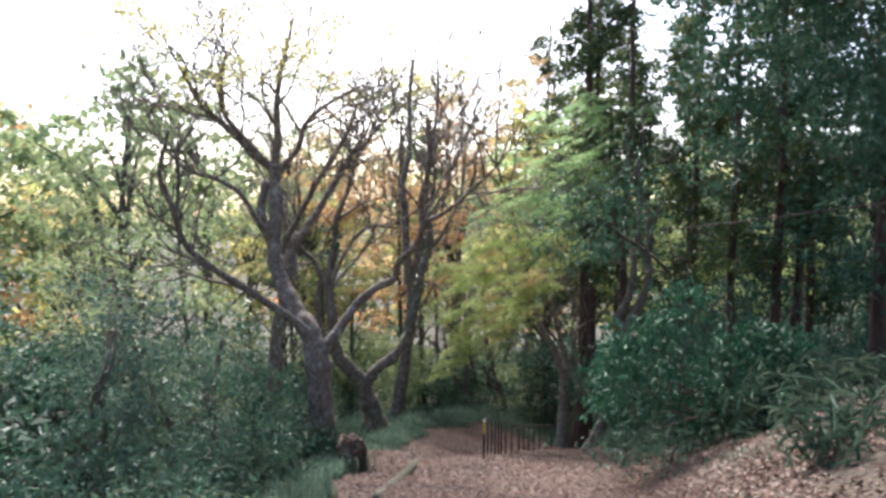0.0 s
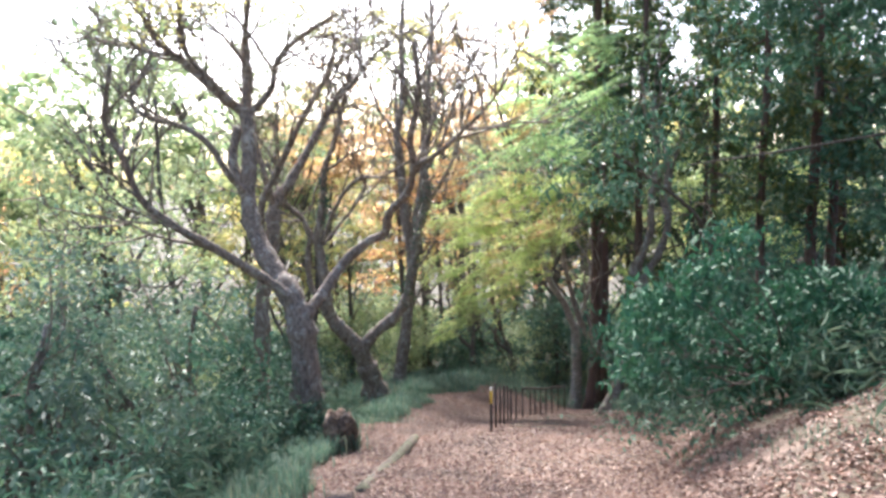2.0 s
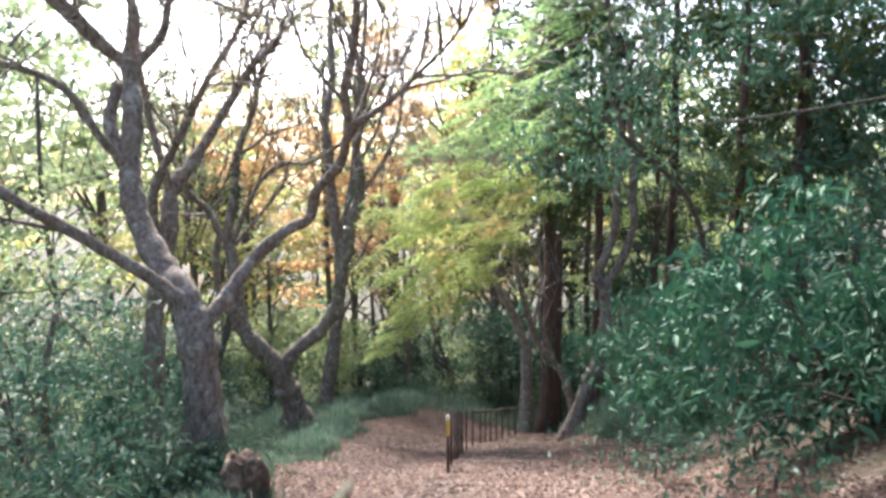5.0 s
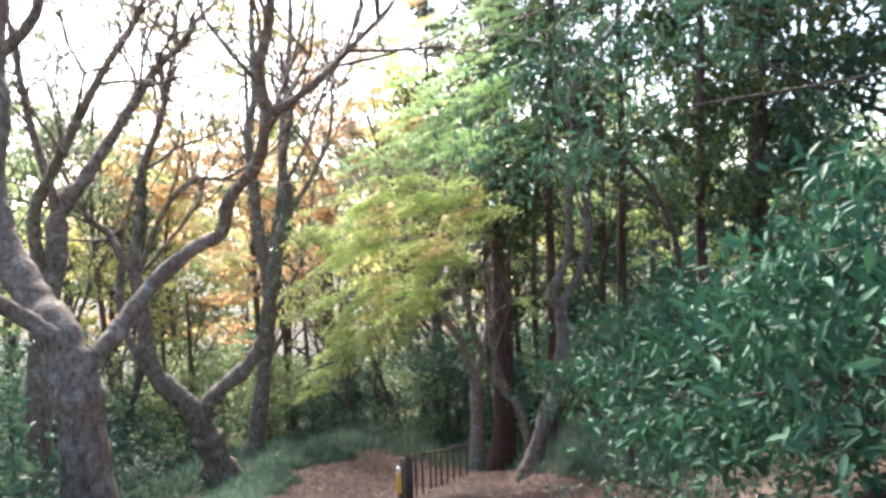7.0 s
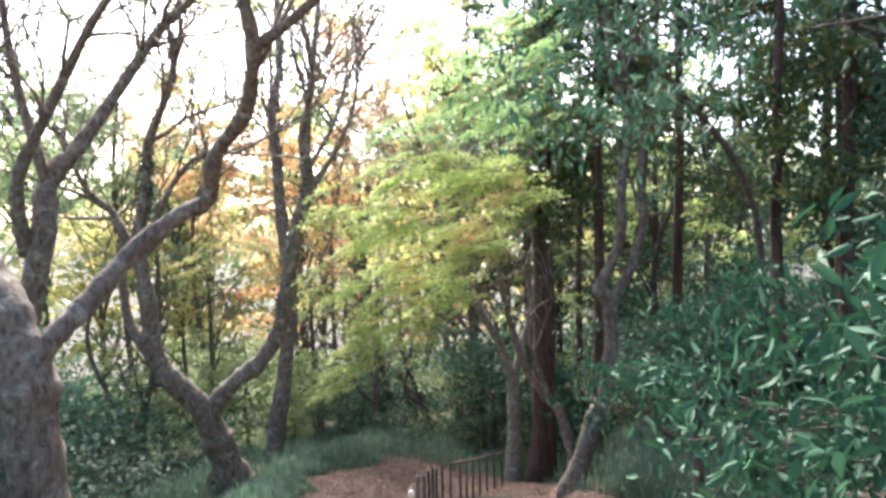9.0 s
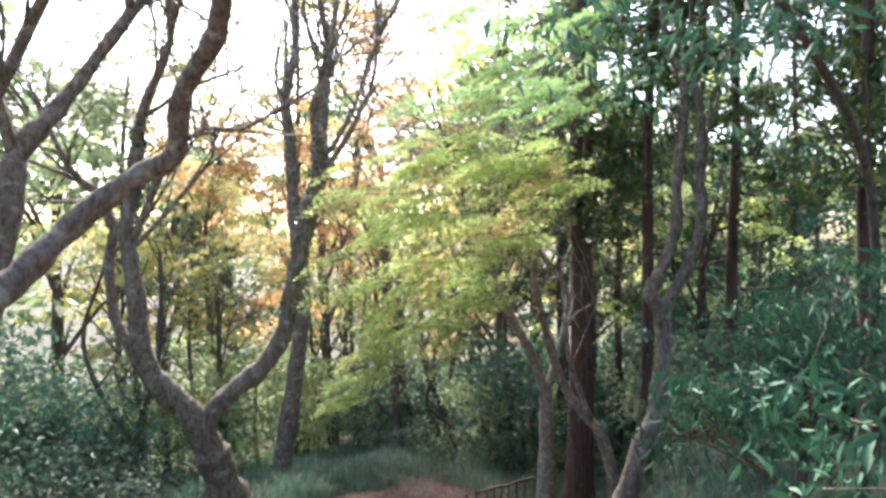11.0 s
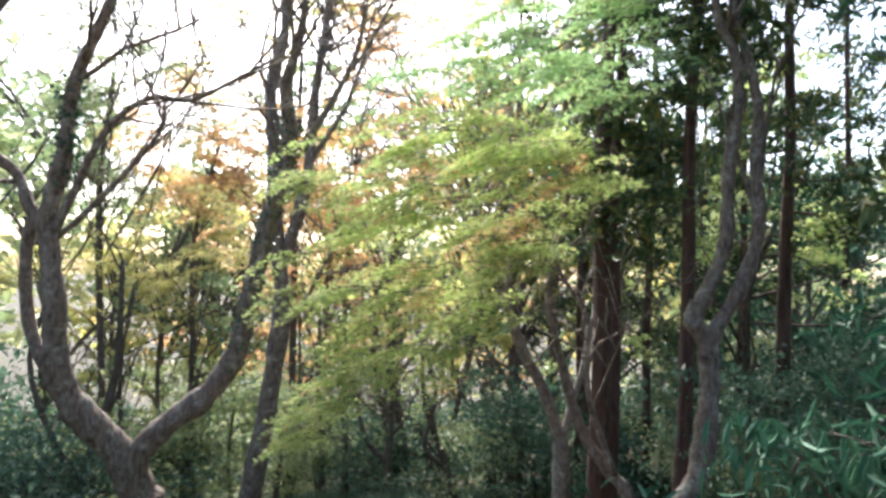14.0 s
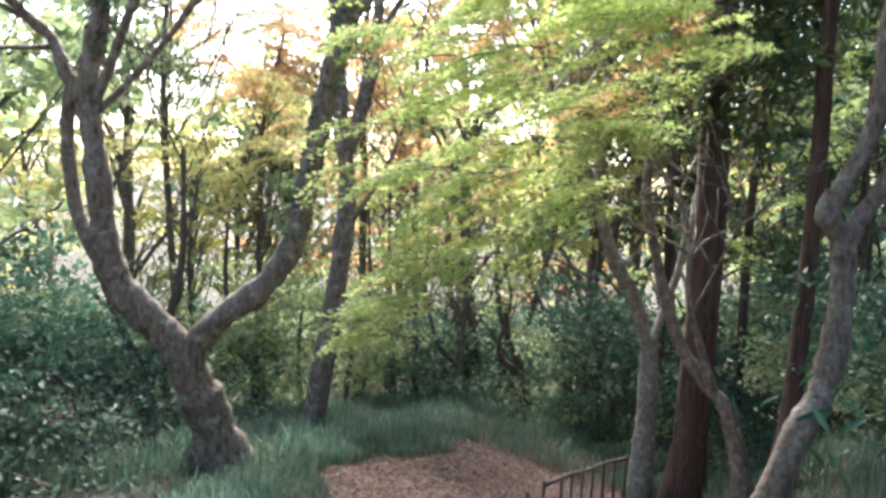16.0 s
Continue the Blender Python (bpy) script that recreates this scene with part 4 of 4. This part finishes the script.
leafy("evergreen_tree", "dark evergreen tree on the bank", RDARK[6:], EVERGREEN, 0.19, 9, droop=1.0, normal_up=0.3, slim=0.4, stout=0.18, foot=(9.8, 12.4), flat=0.6)


# two added evergreens, crowns set high out of view to shade the right bank
SHADE_CROWNS = [(rng.uniform(2.4, 7.5), rng.uniform(2, 8) if i % 3 == 0 else rng.uniform(8, 14), rng.uniform(5.8, 8.5), rng.uniform(0.9, 1.3)) for i in range(24)]
leafy("evergreen_tree", "added tall evergreen, crown out of view, shading the bank", SHADE_CROWNS[:12], EVERGREEN, 0.19, 12, droop=1.0, normal_up=0.3, slim=0.4, stout=0.18, foot=(7.6, 2.2), flat=0.6)
leafy("evergreen_tree", "added tall evergreen, crown out of view, shading the bank", SHADE_CROWNS[12:], EVERGREEN, 0.19, 12, droop=1.0, normal_up=0.3, slim=0.4, stout=0.18, foot=(8.6, 10.2), flat=0.6)
for cx_, cy_, mat, label in ((-5.5, 26.5, PALE_LEAF, "tall pale green tree with sparse layered leaves"), (-1.6, 28.5, YELLOW_LEAF, "tall tree with sparse yellow-green leaves"),
                             (-8.5, 24.0, PALE_LEAF, "tall pale green tree with sparse layered leaves"), (2.2, 29.5, PEACH_LEAF, "tall tree with sparse peach-coloured leaves")):
    leafy("tree", label, [(cx_ + rng.normal() * 1.5, cy_ + rng.normal() * 0.9, rng.uniform(1.0, 8.0), rng.uniform(0.7, 1.1)) for _ in range(20)], mat, 0.08, 5, foot=(cx_, cy_), layered=8.5, stout=0.25)


for cx_, cy_ in ((10.5, 23.5), (13.0, 25.5), (8.2, 27.0), (12.2, 20.0)):
    leafy("evergreen_tree", "shady evergreen understorey tree behind the cedars", [(cx_ + rng.normal() * 1.1, cy_ + rng.normal() * 0.8, float(ground(cx_, cy_)) + rng.uniform(0.8, 6.5), rng.uniform(0.6, 1.0)) for _ in range(10)], EVERGREEN, 0.16, 7, droop=0.8, normal_up=0.3, slim=0.45, stout=0.2, foot=(cx_, cy_), flat=0.5)


# ---------------------------------------------------------------- woods round about
def crown_tree(label, mat, height, wide, leaf, per):
    T = Tree("tree", (0, 0, 0), label, BARK_DARK, "tree", "trees of the wood")
    pts = [(0.25 * math.sin(h * 0.5) * h / height, 0.2 * math.cos(h * 0.7) * h / height, h) for h in np.linspace(-0.6, height * 0.8, 6)]
    limb(T, "trunk", [(x, y, z) for x, y, z in pts], 0.16, 0.05, 0)
    cl = []
    for i in range(16):
        a, h = rng.uniform(0, 6.28), rng.uniform(0.2, 1.0)
        d = wide * rng.uniform(0.3, 1) * (1.15 - 0.6 * h)
        e = np.array([math.cos(a) * d, math.sin(a) * d, h * height])
        s = np.array([0, 0, max(h * height - 1.8, 1.0)])
        T.twigs.append(tube(spline([s, (s + e) / 2 + (0, 0, 0.3), e], 3), np.linspace(0.06, 0.015, 7), 5, 0))
        cl.append((*e, rng.uniform(0.6, 1.1)))
    finish(T)
    add("crown", leaf_mesh("crown", sprays(cl, per, 0.5, 0.35), leaf, mat, 0.4, 0.6, 0.4), T.ob)
    return T.ob


kinds = [crown_tree("yellow-leaved tree in the woods", YELLOW_LEAF, 8.5, 2.6, 0.24, 2.6),
         crown_tree("pale green tree in the woods", PALE_LEAF, 8, 2.8, 0.24, 2.6),
         crown_tree("orange autumn tree in the woods", PEACH_LEAF, 9, 2.6, 0.24, 2.6),
         crown_tree("dark evergreen tree in the woods", EVERGREEN, 11, 2.4, 0.24, 3.6)]
spots = []
for i in range(72):
    y = rng.uniform(28, 62) if i < 50 else rng.uniform(8, 30)
    x = rng.uniform(-34, 34) if i < 50 else rng.uniform(-28, -14)
    spots.append((x, y))
for i in range(26):
    a = rng.uniform(math.pi, 2 * math.pi)
    spots.append((14 * math.cos(a) * rng.uniform(0.8, 1.6), 11 * math.sin(a) * rng.uniform(0.8, 1.6) - 4))
used = [0, 0, 0, 0]
for x, y in spots:
    east = x > 3 + 0.1 * y
    k = int(rng.choice([0, 1, 2, 3], p=[0.3, 0.1, 0.05, 0.55] if y < 2 else [0.22, 0.3, 0.04, 0.44] if east else [0.1, 0.9, 0, 0] if x < -9 and y < 30 else [0.4, 0.5, 0.1, 0] if x < -9 else [0.46, 0.28, 0.26, 0]))
    s = rng.uniform(0.75, 1.05) * (1.0 + 0.45 * float(smooth(y, 18, 40)))
    m4 = Matrix.Translation((x, y, float(ground(x, y)))) @ Matrix.Rotation(rng.uniform(0, 6.28), 4, "Z") @ Matrix.Diagonal((s, s, s, 1))
    if not used[k]:
        kinds[k].matrix_basis = m4
        used[k] = 1
    else:
        copy_thing(kinds[k], m4)

thicket = [leafy("thicket", "dense mixed green undergrowth in the woods", [(rng.normal() * 0.9, rng.normal() * 0.9, 0.6 + rng.uniform(0, 1.3), rng.uniform(0.5, 0.85)) for _ in range(7)], mat, 0.125, 8, category="bush", flat=0.4, foot=(0.0, 0.0)).ob
           for mat in (BUSH_LEAF, PALE_LEAF, EVERGREEN)]
for t_ in thicket:
    t_["group"] = "undergrowth of the woods"
used = [0, 0, 0]
for i in range(174):
    if i < 75:
        y = rng.uniform(23.5, 46)
        x = rng.uniform(-20, 20)
    elif i < 100:
        y = rng.uniform(9, 25)
        x = -7.0 - rng.uniform(0, 9)
    elif i >= 158:
        y = rng.uniform(18.5, 26)
        x = rng.uniform(-10, -4)
    elif i >= 130:
        y = rng.uniform(17.5, 27)
        x = rng.uniform(7.0, 13)
    elif i >= 120:
        y = rng.uniform(25.5, 31)
        x = rng.uniform(-4, 5)
    else:
        y = rng.uniform(14, 25)
        x = 7.5 + rng.uniform(0, 9)
    k = int(rng.choice([0, 1, 2], p=[0.9, 0, 0.1] if i >= 158 or 75 <= i < 100 and y < 17 else [0.5, 0.38, 0.12] if i >= 120 else [0.45, 0, 0.55] if i >= 100 else [0.3, 0.3, 0.4] if x > 3 else [0.38, 0.6, 0.02]))
    s = rng.uniform(0.8, 1.4) * (0.58 if i >= 100 else 1.0)
    m4 = Matrix.Translation((x, y, float(ground(x, y)))) @ Matrix.Rotation(rng.uniform(0, 6.28), 4, "Z") @ Matrix.Diagonal((s, s, s, 1))
    if not used[k]:
        thicket[k].matrix_basis = m4
        used[k] = 1
    else:
        copy_thing(thicket[k], m4)

for x, y, h in ((2.2, 23.6, 0.5), (3.3, 24.2, 0.55), (1.2, 24.4, 0.45), (4.6, 23.2, 0.5), (5.8, 22.4, 0.55), (6.4, 20.6, 0.5), (7.2, 23.8, 0.6), (5.4, 24.8, 0.6), (0.2, 23.6, 0.4)):
    z = float(ground(x, y)) + h * 0.7
    leafy("bush", "dim green undergrowth in the shade of the cedars", [(x, y, z, h), (x + 0.5, y + 0.3, z - 0.1, h * 0.8), (x - 0.4, y + 0.2, z + 0.3, h * 0.6)], (BUSH_LEAF, PALE_LEAF, EVERGREEN)[int(x * 10) % 3], 0.085, 13, category="bush", flat=0.45, stout=0.2)

# dark crooked trees in the hollow
for x, y, h in ((0.9, 25.2, 4.6), (1.6, 26.4, 5.0), (2.5, 25.6, 4.2), (-0.6, 26.8, 5.2), (3.4, 27.0, 5.5), (-3.2, 24.6, 4.8), (-4.6, 22.6, 5.2), (1.2, 28.6, 5.6)):
    z = float(ground(x, y))
    T = Tree("tree", (x, y, z), "dark crooked small tree in the shady hollow", BARK_DARK, "tree", "crooked trees in the hollow")
    b0 = np.array([x, y, z - 0.1])
    a = rng.uniform(-0.5, 0.5)
    knee = b0 + (a * 0.5, 0, h * 0.25)
    limb(T, "trunk", [b0, knee, b0 + (a * 1.6, 0.2, h * 0.6), b0 + (a * 1.8, 0.1, h)], 0.11, 0.04, 3)
    limb(T, "limb", [knee, knee + (-0.5, 0, h * 0.12), knee + (-0.75 - a, 0.2, h * 0.4), knee + (-0.7, 0.3, h * 0.7)], 0.075, 0.03, 3)
    finish(T)

# ---------------------------------------------------------------- posts, stump and logs
def round_part(name, parent, path, radii, mat, label="", sides=12, rough=0.03):
    return add(name, tube_mesh(name, [tube(path, radii, sides, rough)], mat), parent, label)


px0, py0 = float(line_x(11.7)), 11.7
pz = float(ground(px0, py0))
mp_ = thing("marker_post", (px0, py0, pz), "slim dark marker post with yellow band and white cap", "post")
def upright(h0, h1, k=4):
    return [(px0, py0, pz + h) for h in np.linspace(h0, h1, k)]
round_part("post", mp_, upright(-0.1, 0.47), [0.02] * 4, POST)
round_part("band", mp_, upright(0.47, 0.67), [0.021] * 4, YELLOW_PAINT, "yellow painted band")
round_part("cap", mp_, upright(0.67, 0.72), [0.022, 0.022, 0.02, 0.012], WHITE_PAINT, "white cap")

y0 = 12.35
rail = thing("handrail", (float(line_x(y0)), y0, float(ground(line_x(y0), y0))), "dark stained timber railing beside the steps", "railing")
tops = []
while y0 < 20.3:
    x = float(line_x(y0))
    z = float(ground(x, y0))
    round_part("post", rail, [(x, y0, z - 0.1), (x, y0, z + 0.35), (x, y0, z + 0.74)], [0.017, 0.016, 0.016], POST, sides=8)
    tops.append((x, y0, z + 0.7))
    y0 += 0.75 if y0 < 17 else 0.42
tops = [q for q in tops if q[1] > 16.2]
round_part("rail", rail, spline(tops, 2), [0.022] * (2 * len(tops) - 1), POST, sides=8)

# hollow, weathered stump
sx, sy = -1.4, 10.75
sz = float(ground(sx, sy))
st = thing("stump", (sx, sy, sz), "rotten dark brown tree stump with a broken top", "stump")
k, ks = 14, 22
rows, fl = [], []
for i in range(k):
    h = i / (k - 1)
    for j in range(ks):
        a = 2 * math.pi * j / ks
        wob = 1 + 0.13 * math.sin(3 * a + 1 + 2 * h) + 0.08 * math.sin(7 * a + 4 * h) + rng.uniform(-0.05, 0.05)
        r = 0.21 * wob * (1 + 0.25 * math.exp(-h * 6) - 0.25 * max(h - 0.8, 0) / 0.2)
        rows.append((sx + r * math.cos(a), sy + r * math.sin(a), sz - 0.08 + h * (0.6 + 0.025 * math.sin(2 * a + 2) + 0.035 * math.sin(5 * a))))
for i in range(5):
    f = 0.8 - 0.18 * i
    for j in range(ks):
        a = 2 * math.pi * j / ks
        rows.append((sx + 0.18 * f * math.cos(a), sy + 0.18 * f * math.sin(a), sz + 0.5 - 0.025 * i + rng.uniform(-0.025, 0.025)))
for i in range(k + 4):
    for j in range(ks):
        fl.append((i * ks + j, i * ks + (j + 1) % ks, (i + 1) * ks + (j + 1) % ks, (i + 1) * ks + j))
me = mesh_of("stump_wood", rows, fl, ROT)
add("stump_wood", me, st)


def log(points, r, label, mat=WOOD, name="log"):
    pts = [(x, y, float(ground(x, y)) + h) for x, y, h in points]
    T = thing(name, pts[0], label, "log")
    path = spline(pts, 4)
    rad = np.full(len(path), r) * rng.uniform(0.92, 1.08, len(path))
    round_part("wood", T, path, rad, mat, sides=12, rough=0.06)


log([(-0.84, 5.3, 0.0), (-0.8, 6.1, -0.015), (-0.7, 6.9, 0.0)], 0.075, "mossy edging log half sunk in fallen leaves")
log([(-0.76, 7.9, -0.02), (-0.62, 9.4, -0.03), (-0.4, 11.3, 0.0)], 0.085, "mossy edging log half sunk in fallen leaves")
log([(-0.6, 7.15, 0.0), (0.3, 7.1, 0.005), (1.35, 7.05, -0.01)], 0.06, "grey timber step across the path", POST, name="step_log")
log([(-0.99, 7.5, 0.06), (-0.87, 7.49, 0.065), (-0.74, 7.48, 0.06)], 0.07, "short dark sawn log end", ROT, "log")
yy = 12.6
while yy < 19.3:
    w0, w1 = float(line_x(yy)) + 0.1, float(line_x(yy)) + 1.35
    log([(w0, yy, -0.03), ((w0 + w1) / 2, yy + 0.03, -0.025), (w1, yy + 0.05, -0.03)], 0.06, "timber edge of a woodland step", name="step_log")
    yy += 0.85

# ---------------------------------------------------------------- grass, bamboo grass, fallen leaves
def blades(places, length, width, mat, name, label, lean=0.5, category="grass"):
    p = np.asarray(places, float)
    k = len(p)
    a = rng.uniform(0, 2 * np.pi, k)
    out = np.stack([np.cos(a), np.sin(a), np.zeros(k)], 1)
    side = np.stack([-np.sin(a), np.cos(a), np.zeros(k)], 1)
    patch = 0.75 + 0.35 * np.sin(p[:, 0] * 2.3 + p[:, 1]) * np.sin(p[:, 1] * 1.9 - p[:, 0])
    L = (length * patch * rng.uniform(0.4, 1.35, k))[:, None]
    b_ = (lean * rng.uniform(0.2, 1.3, k))[:, None]
    up = np.array([0, 0, 1.0])
    w = side * (width * rng.uniform(0.7, 1.2, k))[:, None] * 0.5
    mid = p + up * L * 0.6 + out * L * 0.25 * b_
    tip = p + up * L * (1 - 0.35 * b_) + out * L * 0.75 * b_
    verts = np.stack([p - w * 0.6, p + w * 0.6, mid + w, mid - w, tip], 1).reshape(-1, 3)
    i = np.arange(k)[:, None] * 5
    faces = np.vstack([np.hstack([i, i + 1, i + 2]), np.hstack([i, i + 2, i + 3]), np.hstack([i + 3, i + 2, i + 4])])
    return tagged(new(name, mesh_of(name, verts, faces, mat, False)), label, category, kind="stuff")


def on_ground(x, y):
    return np.stack([x, y, ground(x, y) - 0.02], 1)


k = 26000
y = rng.uniform(3.5, 24, k)
x = left_edge(y) + 0.08 + 0.15 * np.sin(1.9 * y) + 0.1 * np.sin(4.7 * y + 1) - np.abs(rng.normal(size=k)) * 0.75 + (rng.uniform(0, 1, k) < 0.06) * rng.uniform(0, 0.35, k)
blades(on_ground(x, y), 0.3, 0.014, GRASS, "grass", "grey-green grass along the edge of the path")
k = 24000
y = rng.uniform(18, 28, k)
x = left_edge(np.minimum(y, 24)) - 0.3 - rng.uniform(0, 7, k) + np.maximum(y - 22.5, 0) * 0.8
blades(on_ground(x, y), 0.5, 0.022, GRASS, "grass", "tall dark green grass in the hollow beyond the bank")
k = 16000
y = rng.uniform(12.5, 26, k)
x = right_edge(y) + 0.15 + np.abs(rng.normal(size=k)) * (0.9 + 2.5 * smooth(y, 15, 18)) + smooth(y, 16, 19) * 0.4
blades(on_ground(x, y), 0.38, 0.018, GRASS, "grass", "dull grass at the foot of the bank")

k = 16000
y = rng.uniform(21.2, 29, k)
x = rng.uniform(-0.5, 7.5, k)
blades(on_ground(x, y), 0.42, 0.02, GRASS, "grass", "dark grass below the trees beyond the steps")

# bamboo grass: stalks with whorls of long pale leaves
def bamboo_grass(px_, py_, tall, label):
    z = float(ground(px_, py_))
    T = thing("bamboo_grass", (px_, py_, z), label, "plant", "bamboo grass clumps")
    st_, cen = [], []
    for _ in range(6):
        b0 = np.array([px_ + rng.normal() * 0.14, py_ + rng.normal() * 0.14, z - 0.03])
        e = b0 + np.array([rng.normal() * 0.2, rng.normal() * 0.2, tall * rng.uniform(0.6, 1.1)])
        st_.append(tube(spline([b0, (b0 + e) / 2 + rng.normal(size=3) * 0.04, e], 3), np.linspace(0.006, 0.003, 7), 4, 0))
        for s in (0.55, 0.8, 1.0):
            for _ in range(4):
                cen.append(b0 + (e - b0) * s + rng.normal(size=3) * 0.07)
    add("stalks", tube_mesh("stalks", st_, SASA), T)
    add("leaves", leaf_mesh("leaves", cen, 0.17, SASA, 0.5, 0.11, 0.35, 0.3, fine=True), T)


for _ in range(34):
    y = rng.uniform(5.0, 10)
    x = float(right_edge(y)) + 1.15 + abs(rng.normal()) * 0.9 + (6.5 - y) * 0.25 * (y < 6.5)
    bamboo_grass(x, y, rng.uniform(0.3, 0.65), "pale bamboo grass on the bank among fallen leaves")
for _ in range(45):
    y = rng.uniform(3.6, 15)
    x = float(left_edge(y)) - 0.55 - abs(rng.normal()) * 0.7
    bamboo_grass(x, y, rng.uniform(0.4, 0.75), "pale bamboo grass on the slope below the path")

# fallen leaves
k = 150000
y = np.concatenate([rng.uniform(-3, 1.5, k // 10), rng.uniform(1.5, 9, k // 2), rng.uniform(9, 23, k - k // 2 - k // 10)])
lo, hi = left_edge(y) - 0.25, right_edge(y) + 0.4 + 1.8 * (1 - smooth(y, 7, 12))
x = lo + (hi - lo) * rng.uniform(0, 1, k)
bank = smooth(x, right_edge(y) - 0.1, right_edge(y) + 0.7)
drift = np.sin(2.9 * x + 1.3 * y) * np.sin(2.3 * y - 1.1 * x) + 0.6 * np.sin(6.1 * x - 2.2 * y)
stay = rng.uniform(0, 1, k) > bank * (0.5 + 0.45 * drift)
x, y = x[stay], y[stay]
p = np.stack([x, y, ground(x, y) + rng.uniform(0.0, 0.03, len(x))], 1)
tagged(new("fallen_leaves", leaf_mesh("fallen_leaves", p, 0.048, DEAD_LEAF, 0.72, 0.62, 0, 0.35)), "brown and pinkish fallen leaves carpeting the path", "leaves", kind="stuff")

# single large leaves lying on top, nearest the start of the path
kinds_of_leaf = []
for i in range(5):
    kinds_of_leaf.append(leaf_mesh("fallen_leaf", [(0, 0, 0)], 0.075, DEAD_LEAF, 0.85, 0.6, 0, 0.3, fine=True))
floor = bpy.data.objects["ground"]
for i in range(280):
    y = rng.uniform(2.0, 5.5)
    x = rng.uniform(float(left_edge(y)), float(right_edge(y)) + 1.6)
    lf = new("fallen_leaf", kinds_of_leaf[i % 5])
    lf.parent = floor
    lf.matrix_basis = pose(x, y, float(ground(x, y)) + 0.035, rng.uniform(-20, 20), rng.uniform(-20, 20), rng.uniform(0, 360))

# sprigs of green among the leaves of the bank
k = 1300
y = rng.uniform(2.0, 9.0, k)
c = rng.integers(0, 60, k)
cx, cy = rng.uniform(0.3, 3.2, 60), rng.uniform(2.2, 9.0, 60)
x = right_edge(cy[c]) + cx[c] + rng.normal(size=k) * 0.09
y = cy[c] + rng.normal(size=k) * 0.09
blades(on_ground(x, y), 0.13, 0.014, GRASS, "grass", "small green tufts among the fallen leaves of the bank")
